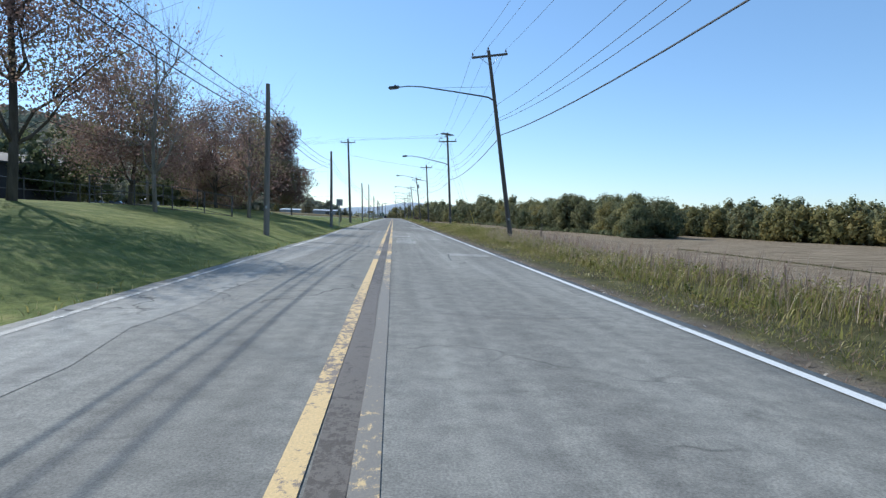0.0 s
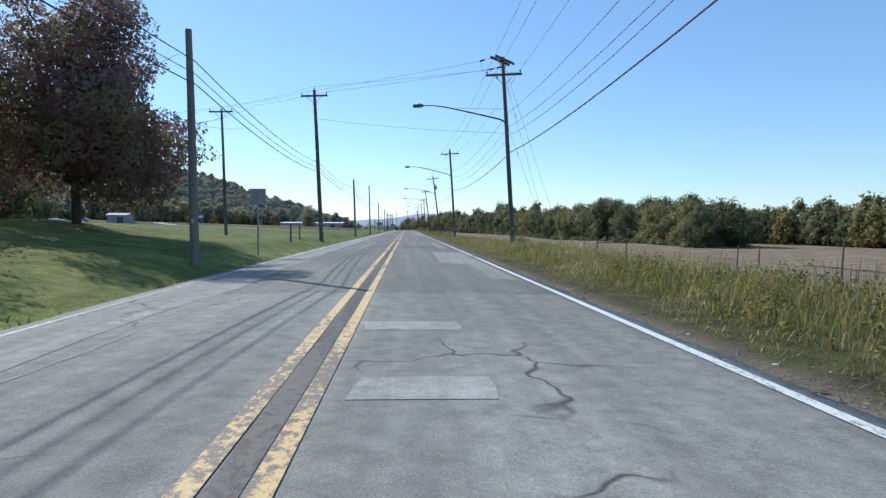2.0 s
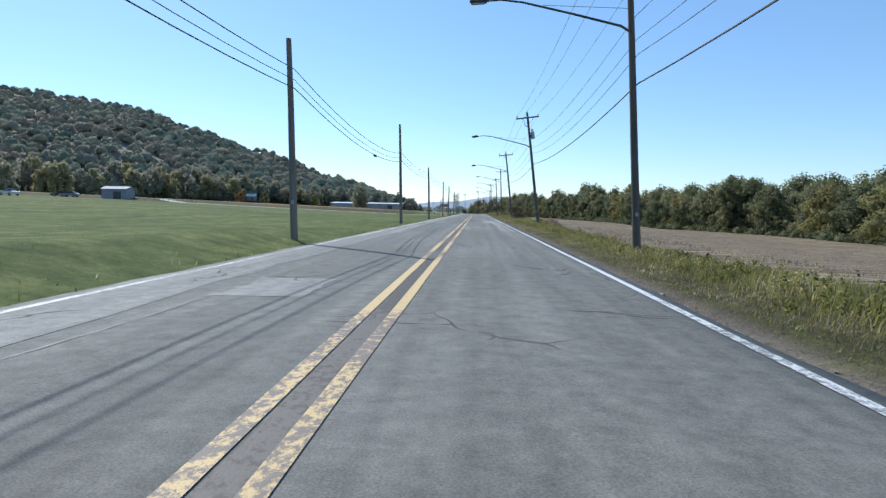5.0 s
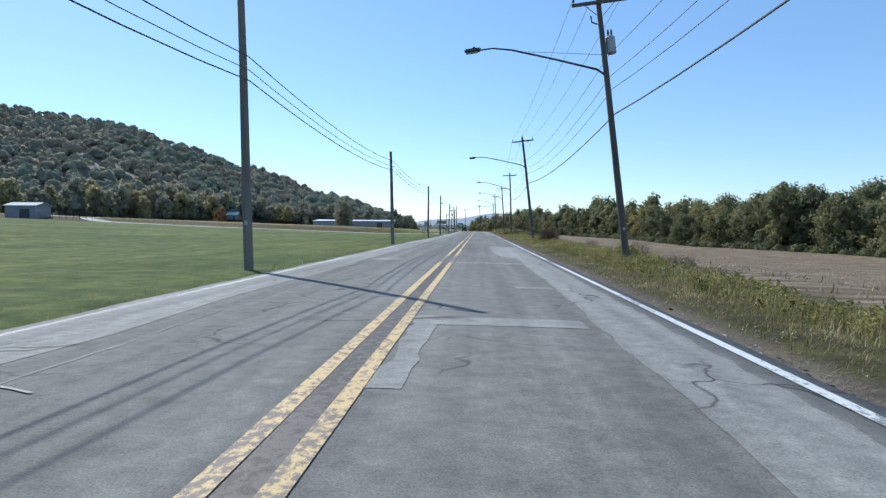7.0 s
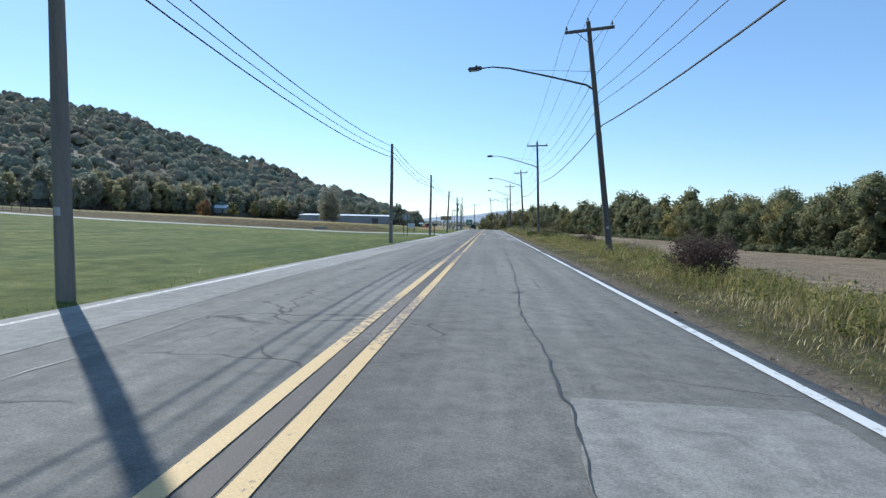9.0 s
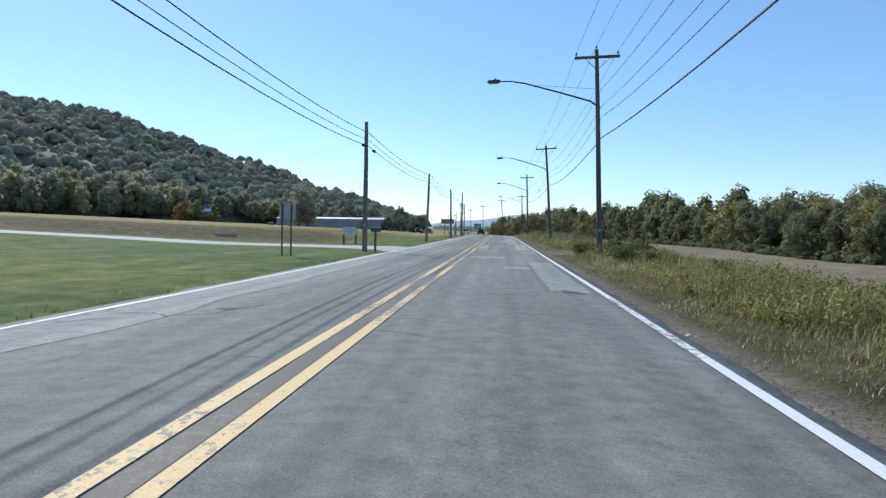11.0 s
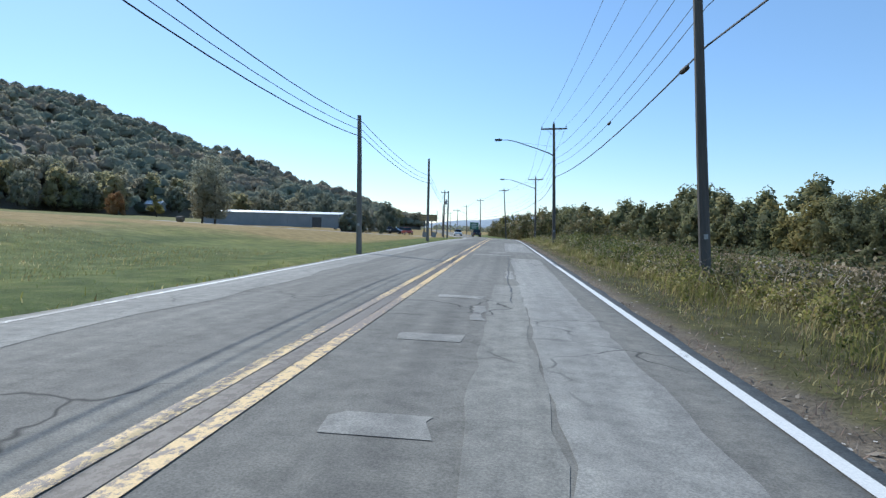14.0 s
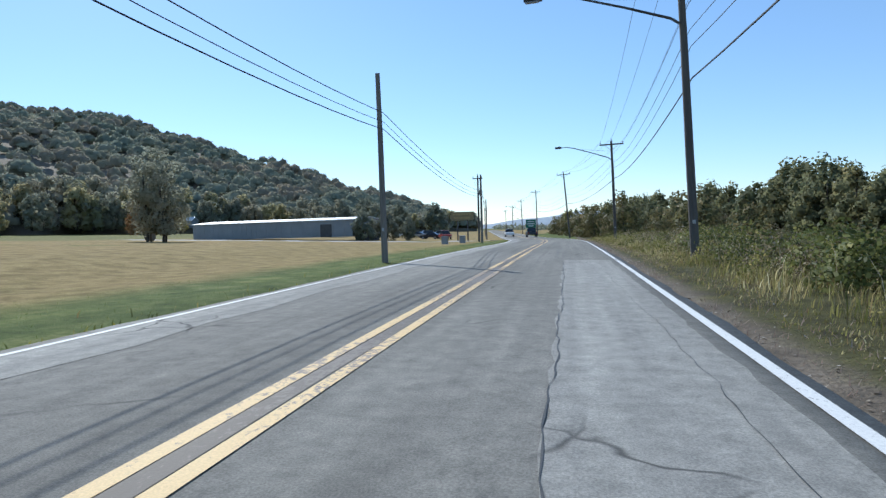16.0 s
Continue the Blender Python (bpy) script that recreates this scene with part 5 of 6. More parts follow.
for k, (x0, y0, h) in enumerate(((7.3, 105.5, 0.85), (7.9, 107.0, 0.8), (7.0, 98.0, 0.5), (7.6, 118.0, 0.7), (6.4, 136.0, 0.75), (6.9, 138.0, 0.8))):
    x, y = x0 + r.normal(0, 0.22, 170), y0 + r.normal(0, 0.3, 170)
    blades("stalk_clump", x, y, h * r.uniform(0.4, 1.0, 170), np.full(170, 0.007), L_tangle, 90 + k, "clump of withered brown seeding stalks", bend=1.1)
    x, y = x0 + r.normal(0, 0.25, 40), y0 + r.normal(0, 0.3, 40)
    weeds("stalk_leaves", x, y, h * r.uniform(0.5, 0.9, 40), 24, 0.03, L_plume, 110 + k, "withered brown leaves on seeding stalks", wide=0.3)
# lawn
x, y = r.uniform(-14, -4.6, 110000), r.uniform(-46, 300, 110000)
off = (left_line(y) - 0.32 - x) - r.exponential(1.6, len(x))
ok = (x < left_line(y) - 0.3) & (off < 2.2) & ~((y > 172.0) & (y < 180.4) & (x < -4.5))
x, y = x[ok], y[ok]
blades("lawn_grass", x, y, r.uniform(0.03, 0.085, len(x)), np.full(len(x), 0.008), L_lawn, 81, "short green grass along the road", short=True)
n = 2200
y = r.uniform(-46, 300, n)
ok = ~((y > 170.5) & (y < 181.0))
y = y[ok]
x = left_line(y) - 0.3 - r.exponential(0.25, len(y))
blades("edge_tufts", x, y, r.uniform(0.08, 0.2, len(x)), np.full(len(x), 0.012), L_grass, 82, "dry tufts at the pavement's edge", bend=0.9)
x, y = r.uniform(-28, -8.0, 30000), r.uniform(184, 214, 30000)
blades("ditch_grass", x, y, r.uniform(0.04, 0.16, len(x)), np.full(len(x), 0.011), L_green_grass, 83, "rough longer grass in the shallow ditch", short=True, bend=1.2)
# stubble
x, y = r.uniform(6.0, 62, 56000), r.uniform(-40, 230, 56000)
ok = x > np.interp(y, [-46, -16, 0, 30, 42, 60, 72, 90, 102, 130, 150, 165, 300], [7.6, 7.8, 9, 8.8, 7.8, 6.9, 6.2, 6.4, 7.3, 7.7, 9, 10.2, 11])
x, y = x[ok], y[ok]
x = np.round(x / 0.76) * 0.76 + r.normal(0, 0.09, len(x))
blades("stubble", x, y, r.uniform(0.08, 0.24, len(x)), np.full(len(x), 0.028), L_straw, 84, "rows of cut stalks in the harvested field", "stubble", short=True, bend=0.8)


culvert = thing("culvert", stand(-25.0, 195.7, float(land(-25.0, 195.7)) + 0.02, 8), "low pale concrete culvert head in the ditch", "culvert")
part("headwall", boxed(-0.95, 0.95, -0.16, 0.16, -0.3, 0.24, bevel=0.03), M_concrete, culvert)


# ---- utility poles ----
def lean_pose(x, y, lean):
    """A pole's pose; lean: degrees by which its top leans to the left."""
    return Matrix.Translation((x, y, float(land(x, y)) - 0.3)) @ Matrix.Rotation(-radians(lean), 4, "Y")


def insulator(parent, x, z, y=0.0):
    bm = bmesh.new()
    tube(bm, [(x, y, z), (x, y, z + 0.06), (x, y, z + 0.075), (x, y, z + 0.12), (x, y, z + 0.135), (x, y, z + 0.2)], [0.02, 0.02, 0.05, 0.05, 0.032, 0.02], 8)
    part("insulator", bm, M_porcelain, parent)


def crossarm(parent, z, half, y=-0.17):
    arm = part("crossarm", boxed(-half, half, y - 0.05, y + 0.05, z - 0.06, z + 0.06, bevel=0.008), M_pole, parent)
    bm = bmesh.new()
    for s in (-1, 1):
        tube(bm, [(s * half * 0.55, y, z - 0.05), (s * 0.1, y + 0.03, z - 0.5)], 0.016, 5)
    part("brace", bm, M_steel, arm)
    for x in (-half + 0.08, half - 0.08):
        insulator(arm, x, z + 0.06, y)
    return arm


def lamp_arm(parent, reach, low, high):
    """A street lamp on a long bracket: rises from the pole and levels out at its head."""
    bm = bmesh.new()
    tube(bm, [(-0.1, -0.1, low), (-0.35, -0.1, low + (high - low) * 0.14), (-reach * 0.4, -0.1, low + (high - low) * 0.52), (-reach * 0.75, -0.1, low + (high - low) * 0.9), (-reach * 0.9, -0.1, high), (-reach, -0.1, high)], [0.045, 0.045, 0.04, 0.036, 0.03, 0.03], 8)
    tube(bm, [(-0.1, -0.1, low + 0.75), (-reach * 0.62, -0.1, low + (high - low) * 0.8)], 0.008, 4)
    arm = part("lamp_arm", bm, M_dark_steel, parent)
    bm = bmesh.new()
    box(bm, -reach - 0.62, -reach + 0.02, -0.22, 0.02, high - 0.06, high + 0.09, bevel=0.045)
    box(bm, -reach - 0.28, -reach - 0.18, -0.15, -0.05, high + 0.09, high + 0.16, bevel=0.02)
    head = part("lamp_head", bm, M_dark_steel, arm)
    part("lens", boxed(-reach - 0.56, -reach - 0.12, -0.18, -0.02, high - 0.09, high - 0.055, bevel=0.012), M_sign_back, head)


def pole(x, y, height, lean, label, arms=(), lamp=None, radius=0.15, mat=None, transformer=False, pin=True):
    t = thing("utility_pole", lean_pose(x, y, lean), label, "utility pole", "poles along the road")
    bm = bmesh.new()
    h = height + 0.3
    tube(bm, [(0, 0, -0.4), (0, 0, h * 0.35), (0.012, 0, h * 0.7), (0, 0, h)], [radius, radius * 0.9, radius * 0.78, radius * 0.66], 12)
    part("shaft", bm, mat or M_pole, t, smooth_shade=False)
    for z, half in arms:
        crossarm(t, z + 0.3, half)
    if pin and arms:
        insulator(t, 0, h)
    if lamp:
        lamp_arm(t, lamp[0], lamp[1] + 0.3, lamp[2] + 0.3)
    if transformer:
        bm = bmesh.new()
        z = height - 2.1
        tube(bm, [(0.3, 0, z), (0.3, 0, z + 0.04), (0.3, 0, z + 0.62), (0.3, 0, z + 0.68)], [0.14, 0.18, 0.18, 0.13], 12)
        can = part("transformer", bm, M_steel, t, "grey transformer can")
        for dx in (-0.06, 0.06):
            bm = bmesh.new()
            tube(bm, [(0.3 + dx, 0, z + 0.66), (0.3 + dx, 0, z + 0.86), (0.3 + dx, 0, z + 0.95)], [0.035, 0.045, 0.02], 8)
            part("bushing", bm, M_porcelain, can)
        bm = bmesh.new()
        tube(bm, [(-0.12, 0, z + 1.2), (-0.32, 0, z + 1.3), (-0.34, 0, z + 1.55)], 0.03, 6)
        part("fuse_holder", bm, M_porcelain, t)
    bm = bmesh.new()
    tube(bm, [(0, -radius * 0.85, 1.5), (0, -radius * 0.88, 1.62)], radius * 0.35, 6)
    part("tag", bm, M_sign_back, t)
    return t


ACROSS = Vector((0.59, 0.81, 0))        # the heavy arm of the crossing lines stands square to them


def dead_end(parent, z):
    """A heavy double arm near a pole's top that takes the pull of the lines crossing the road."""
    turn = Matrix.Rotation(math.atan2(ACROSS.y, ACROSS.x), 4, "Z")
    for s in (-1, 1):
        bm = boxed(-1.15, 1.15, s * 0.16 - 0.05, s * 0.16 + 0.05, z - 0.065, z + 0.065, bevel=0.008)
        bm.transform(turn)
        part("dead_end_arm", bm, M_pole, parent)
    pull = Vector((-ACROSS.y, ACROSS.x, 0))
    for k in (-1, 0, 1):
        a = ACROSS * k * 1.05 + pull * 0.2 + Vector((0, 0, z - 0.02 - (0.3 if k == 0 else 0)))
        b = a + pull * 0.75 + Vector((0, 0, -0.04))
        bm = bmesh.new()
        tube(bm, [a, a.lerp(b, 0.55), a.lerp(b, 0.6), a.lerp(b, 0.72), a.lerp(b, 0.78), a.lerp(b, 0.92), b], [0.012, 0.012, 0.05, 0.05, 0.05, 0.05, 0.014], 8)
        part("strain_insulator", bm, M_porcelain, parent)
        foot = Vector((k * 0.95 if k else -0.4, -0.17, z - 0.75))
        mid = a.lerp(b, 0.95).lerp(foot, 0.6) + pull * 0.15 + Vector((0, 0, -0.1))
        bm = bmesh.new()
        tube(bm, [a.lerp(b, 0.95), mid, foot], 0.008, 5)
        part("jumper", bm, M_wire, parent)
    for s in (-1, 1):
        bm = bmesh.new()
        tube(bm, [ACROSS * s * 0.6 + Vector((0, 0, z - 0.05)), ACROSS * s * 0.1 + Vector((0, 0, z - 0.5))], 0.016, 5)
        part("brace", bm, M_steel, parent)
    insulator(parent, -0.4, z - 1.09, -0.17)


WOOD = "weathered wooden utility pole with a crossarm and street lamp"
LEANING = "leaning wooden utility pole with a crossarm and street lamp"
# x and y of the foot, height, lean, arm height, lamp: reach, low, high
RIGHT = [(5.6, -78, 10.9, 2.0, 10.4), (5.7, -41.5, 10.9, 2.0, 10.4), (6.03, -7.15, 11.1, 8.6, 10.75), (5.85, 28.3, 11.2, 3.7, 10.15), (5.4, 64.6, 10.48, 3.8, 10.02),
         (5.63, 100.0, 10.4, 7.3, 9.97), (5.3, 135.6, 10.2, 7.0, 9.8), (5.15, 171.9, 9.88, 2.4, 9.48), (5.5, 204.8, 9.93, 4.2, 9.58), (4.66, 239.3, 10.0, 2.2, 9.55),
         (5.0, 275.7, 9.1, 1.5, 8.75), (1.1, 320.0, 10.9, 4.5, 10.5), (-6.2, 361.0, 10.6, 1, 10.2), (-12.6, 402.0, 10.4, 2, 10.0), (-19.5, 446.0, 10.2, 0, 9.8), (-26.5, 492.0, 10.0, 2, 9.6)]
LAMPS = {2: (5.4, 8.25, 9.55), 3: (4.75, 7.45, 8.6), 4: (4.8, 7.45, 8.75), 5: (4.7, 7.25, 8.8), 6: (4.75, 7.3, 8.75), 7: (4.6, 7.25, 8.55), 8: (4.45, 7.45, 8.95), 9: (4.2, 7.4, 8.75), 10: (4.4, 7.4, 8.8), 13: (4.2, 7.3, 8.6)}
for i, (x, y, h, lean, arm) in enumerate(RIGHT):
    arms = [(arm, 1.05)]
    p = pole(x, y, h, lean, (LEANING if lean > 4 else WOOD) if i in LAMPS else "weathered wooden utility pole with a crossarm", arms, LAMPS.get(i), 0.137 if i == 7 else 0.145, M_pole, i == 5, i != 3)
    if i == 3:
        dead_end(p, 11.3)

LEFT = [(-6.6, -80, 7.0, 0, 0.14), (-6.6, -46, 7.0, 0, 0.14), (-6.66, -14.4, 6.75, 0, 0.14), (-6.3, 10.6, 6.52, 1.0, 0.13), (-6.55, 37.4, 10.9, 2.6, 0.16), (-6.3, 63.4, 6.65, 1.9, 0.13), (-6.3, 92.0, 7.98, 1.6, 0.13),
        (-6.0, 117.0, 6.3, 1.7, 0.13), (-5.85, 144.2, 5.85, 0.2, 0.12), (-6.14, 170.8, 6.2, 0.0, 0.13), (-5.9, 192.6, 5.75, -1.6, 0.12), (-5.68, 215.0, 5.95, 1.3, 0.13), (-6.05, 241.1, 7.12, 0.6, 0.13),
        (-8.4, 284.0, 7.4, 0, 0.14), (-13.5, 326, 7.2, 0, 0.13), (-20.0, 372, 7.2, 0, 0.13), (-27.5, 420, 7.2, 0, 0.13)]
for i, (x, y, h, lean, rad) in enumerate(LEFT):
    pole(x, y, h, lean, "tall wooden utility pole with a crossarm" if i == 4 else "grey wooden utility pole without a crossarm", [(10.45, 0.95)] if i == 4 else (), None, rad, M_pole if i == 4 else M_pole_grey)
pole(-15.2, 43.7, 10.2, 1.6, "wooden utility pole with a crossarm standing in the lawn", [(10.05, 0.95)], None, 0.13, M_pole)
pole(-9.6, 290.0, 7.9, 0, "wooden pole carrying a grey transformer", [(7.5, 0.6)], None, 0.13, M_pole, True)


def on_pole(row, up, side=0.0, out=-0.17):
    x, y, lean = row[0], row[1], row[3]
    return lean_pose(x, y, lean) @ Vector((side, out, up + 0.3))


def wire(points, radius, sag, label, mat=None, name="overhead_wire", group="overhead wires", slack={}):
    """One line hung from point to point; slack: spans that hang lower by that factor."""
    path = []
    for i, (a, b) in enumerate(zip(points, points[1:])):
        a, b = Vector(a), Vector(b)
        s = sag * slack.get(i, 1.0) * (b - a).length / 35.0
        for k in range(10):
            t = k / 10
            p = a.lerp(b, t)
            p.z -= 4 * s * t * (1 - t)
            path.append(p)
    path.append(Vector(points[-1]))
    bm = bmesh.new()
    tube(bm, path, radius, 5)
    return tagged(new(name, finish(name, bm, mat or M_wire)), label, "wire", group)


for side in (-0.97, 0.97):
    wire([on_pole(p, p[4] + 0.26, side) for p in RIGHT], 0.0085, 0.55, "thin bare power line between crossarms")
wire([on_pole(p, p[4] + 0.26, -0.4) if i == 3 else on_pole(p, p[2] + 0.2, 0, 0) for i, p in enumerate(RIGHT)], 0.0085, 0.55, "thin bare power line on the pole tops")
wire([on_pole(p, 8.0, 0.2, 0) for p in RIGHT], 0.010, 0.6, "bare neutral line below the crossarms")
wire([on_pole(p, 7.2, 0.2, 0) for p in RIGHT], 0.010, 0.65, "insulated service line on the poles")
LIFT = {2: 0.5, 8: 0.15}
wire([on_pole(p, 6.7 + 0.7 * LIFT.get(i, 0), 0.22, 0) for i, p in enumerate(RIGHT)], 0.011, 0.7, "thin black communication line")
wire([on_pole(p, 5.72 + LIFT.get(i, 0), 0.2, 0) for i, p in enumerate(RIGHT)], 0.024, 0.5, "thick black communication cable")
for z, rad, side in ((5.65, 0.014, 0.16), (5.3, 0.011, 0.16), (5.02, 0.016, 0.16)):
    wire([on_pole(p, z, side, 0) for p in LEFT], rad, 0.55, "black communication cable on short poles" if rad > 0.012 else "thin black line on short poles", slack={5: 1.6, 10: 1.3})
def guy(anchor, ups, guard):
    """Stays from a pole down to an anchor in the ground."""
    x, y = anchor
    z = float(land(x, y))
    t = thing("guy_wire", Matrix.Identity(4), "steel guy wire with a yellow guard beside a pole" if guard else "steel guy wires from a pole to the ground", "wire")
    bm = bmesh.new()
    tube(bm, [(x, y, z - 0.2), (x, y, z + 0.15)], 0.02, 6)
    part("anchor_rod", bm, M_steel, t)
    for up in ups:
        top = on_pole(RIGHT[3], up, 0.12, 0)
        foot = Vector((x, y, z + 0.12))
        bm = bmesh.new()
        tube(bm, [foot, foot.lerp(top, 0.5), top], 0.0075, 5)
        w = part("wire", bm, M_wire, t)
        if guard:
            bm = bmesh.new()
            tube(bm, [foot.lerp(top, 0.01), foot.lerp(top, 0.2)], 0.03, 8)
            part("guard", bm, M_guard, w, "yellow plastic guard")
            guard = False
        else:
            bm = bmesh.new()
            tube(bm, [foot.lerp(top, 0.78), foot.lerp(top, 0.8)], 0.022, 6)
            part("insulator", bm, M_porcelain, w)


guy((8.7, 27.6), (10.6,), True)
guy((8.3, 29.2), (9.9, 7.15), False)
lc, r2, la = LEFT[4], RIGHT[3], (-15.2, 43.7, 10.2, 1.6)
for k in (-1, 0, 1):
    start = lean_pose(*r2[:2], r2[3]) @ (ACROSS * k * 1.05 + Vector((-ACROSS.y, ACROSS.x, 0)) * 0.95 + Vector((0, 0, 11.24 - (0.3 if k == 0 else 0))))
    end = on_pole(lc, 10.71 if k else 11.1, k * 0.87)
    wire([start, end], 0.008, 0.15, "power line crossing above the road")
    wire([end, on_pole(la, 10.31 if k else 10.4, k * 0.87), (-70 + k, 70, 12.0)], 0.006, 0.4, "power line leading off over the lawn")
wire([on_pole(r2, 6.8, -0.2), on_pole(lc, 8.8, 0.2)], 0.008, 0.35, "service line crossing above the road")


def splice(t, points, sag, label, length=0.7, rad=0.05):
    """A closure hung under a cable, part of the way along a span."""
    a, b = points
    p = a.lerp(b, t)
    p.z -= 4 * sag * (b - a).length / 35.0 * t * (1 - t) + 0.03
    d = (b - a).normalized() * length / 2
    bm = bmesh.new()
    tube(bm, [p - d, p - d * 0.8, p + d * 0.8, p + d], [rad * 0.4, rad, rad, rad * 0.4], 8)
    tagged(new("cable_closure", finish("cable_closure", bm, M_wire)), label, "cable closure")


splice(0.55, (on_pole(LEFT[5], 5.02, 0.16, 0), on_pole(LEFT[6], 5.02, 0.16, 0)), 0.88, "black splice case hung on a cable", 0.75, 0.07)
splice(0.955, (on_pole(LEFT[8], 5.02, 0.16, 0), on_pole(LEFT[9], 5.02, 0.16, 0)), 0.55, "black splice case beside a pole", 0.4, 0.07)
splice(0.045, (on_pole(LEFT[9], 5.02, 0.16, 0), on_pole(LEFT[10], 5.02, 0.16, 0)), 0.55, "black splice case beside a pole", 0.4, 0.07)
splice(0.06, (on_pole(LEFT[2], 5.3, 0.16, 0), on_pole(LEFT[3], 5.3, 0.16, 0)), 0.55, "black splice case on the cable", 0.5, 0.06)
splice(0.05, (on_pole(RIGHT[8], 5.87, 0.2, 0), on_pole(RIGHT[9], 5.72, 0.2, 0)), 0.5, "black splice case beside a pole", 0.55, 0.075)
splice(0.35, (on_pole(RIGHT[8], 6.8, 0.22, 0), on_pole(RIGHT[9], 6.7, 0.22, 0)), 0.7, "coil of spare cable hung on a line", 0.5, 0.06)


# ---- signs, posts and the mailbox ----
def lettering(text, size, m, parent, mat):
    c = bpy.data.curves.new("lettering", "FONT")
    c.body, c.size, c.align_x, c.align_y, c.extrude = text, size, "CENTER", "CENTER", 0.002
    c.materials.append(mat)
    ob = new("lettering", c)
    ob.parent = parent
    ob.matrix_local = m
    return ob


upright = Matrix.Rotation(radians(90), 4, "X")
t = thing("road_sign", stand(-6.25, 17.5), "bare back of a square road sign on a steel post", "sign")
part("post", boxed(-0.03, 0.03, -0.03, 0.03, -0.3, 2.62, bevel=0.006), M_steel, t)
plate = part("plate", boxed(-0.3, 0.3, 0.035, 0.045, 1.98, 2.62, bevel=0.002), M_sign_back, t)
part("rail", boxed(-0.2, 0.2, 0.02, 0.036, 2.27, 2.31), M_steel, plate)

t = thing("road_sign", stand(-7.9, 165.0), "bare back of a sign on two thin dark posts", "sign")
for x in (-0.17, 0.19):
    part("post", boxed(x - 0.025, x + 0.025, -0.025, 0.025, -0.3, 2.0, bevel=0.005), M_dark_steel, t)
part("plate", boxed(-0.29, 0.36, 0.028, 0.04, 1.42, 1.96, bevel=0.002), M_sign_back, t)

t = thing("plant_sign", stand(-9.45, 180.8), "white sign with blue words on two wooden posts", "sign")
for x in (-0.4, 0.4):
    part("post", boxed(x - 0.055, x + 0.055, -0.055, 0.055, -0.3, 1.16, bevel=0.008), M_timber, t)
board = part("board", boxed(-0.46, 0.44, -0.085, -0.058, 0.64, 1.14, bevel=0.004), M_sign_white, t)
for k, (w, s) in enumerate((("BUFFALO", 0.105), ("WASTEWATER", 0.105), ("TREATMENT", 0.105), ("PLANT", 0.105))):
    lettering(w, s, Matrix.Translation((-0.01, -0.088, 1.07 - 0.118 * k)) @ upright, board, M_sign_blue)

t = thing("mailbox", stand(-5.75, 171.4), "dark metal mailbox on a wooden post beside the drive", "mailbox")
part("post", boxed(-0.05, 0.05, -0.05, 0.05, -0.3, 0.98, bevel=0.01), M_timber, t)
bm = bmesh.new()
ring = [(-0.11, 0), (0.11, 0), (0.11, 0.12)] + [(0.11 * math.cos(a), 0.12 + 0.1 * math.sin(a)) for a in np.linspace(0.3, math.pi - 0.3, 6)] + [(-0.11, 0.12)]
a = [bm.verts.new((-0.22, y, 1.0 + z)) for y, z in ring]
b = [bm.verts.new((0.26, y, 1.0 + z)) for y, z in ring]
for k in range(len(ring)):
    bm.faces.new((a[k], a[(k + 1) % len(ring)], b[(k + 1) % len(ring)], b[k]))
bm.faces.new(a[::-1])
bm.faces.new(b)
bmesh.ops.recalc_face_normals(bm, faces=bm.faces[:])
shell = part("box", bm, M_dark_steel, t)
part("flag", boxed(0.0, 0.16, -0.13, -0.12, 1.1, 1.14), M_board, shell)
part("plank", boxed(-0.2, 0.24, -0.09, 0.09, 0.97, 1.0, bevel=0.005), M_timber, t)

for x, y, h in ((-7.1, 28.6, 1.1), (-7.4, 33.2, 0.88)):
    t = thing("marker_post", stand(x, y), "short dark post standing in the lawn", "post", "short posts in the lawn")
    bm = bmesh.new()
    tube(bm, [(0, 0, -0.3), (0, 0, h * 0.9), (0.01, 0, h)], [0.055, 0.052, 0.04], 8)
    part("shaft", bm, M_timber, t)

t = thing("gate_frame", Matrix.Identity(4), "thin rusty gate frame in the tall grass", "gate")
low = float(land(6.7, 14.0))
for x in (6.2, 7.25):
    bm = bmesh.new()
    tube(bm, [(x, 14.0, low - 0.3), (x, 14.0, low + 0.86)], 0.022, 6)
    part("post", bm, M_rusty, t)
bm = bmesh.new()
tube(bm, [(6.16, 14.0, low + 0.84), (7.29, 14.0, low + 0.83)], 0.018, 6)
part("rail", bm, M_rusty, t)
for x, y, h in ((7.4, -8.6, 0.95), (7.9, -6.8, 1.05), (8.5, 9.2, 0.9), (8.55, 8.3, 0.9), (8.5, 5.3, 1.1), (8.3, 22.5, 0.9)):
    t = thing("fence_stake", stand(x, y), "thin old stake in the tall grass", "stake", "stakes by the field")
    bm = bmesh.new()
    tube(bm, [(0, 0, -0.3), (0.01, 0, 0.5 * h), (0.04, 0.01, h)], [0.025, 0.022, 0.018], 6)
    part("shaft", bm, M_timber, t)

# billboard and green guide sign at the bend
t = thing("billboard", stand(-14.2, 305.0), "brown billboard with two lines of yellow lettering on dark posts", "billboard")
for x in (-0.75, 0.75):
    bm = bmesh.new()
    tube(bm, [(x, 0.16, -0.3), (x, 0.16, 3.9)], 0.1, 10)
    part("post", bm, M_dark_steel, t)
face = part("face", boxed(-1.7, 1.7, -0.1, 0.1, 3.0, 4.25, bevel=0.02), M_board, t)
for z, w in ((3.9, 1.35), (3.4, 1.2)):
    for k in range(7):
        x = -w + k * (2 * w / 7)
        part("text_bar", boxed(x, x + 2 * w / 7 - 0.09, -0.115, -0.098, z - 0.14, z + 0.14), M_board_text, face)
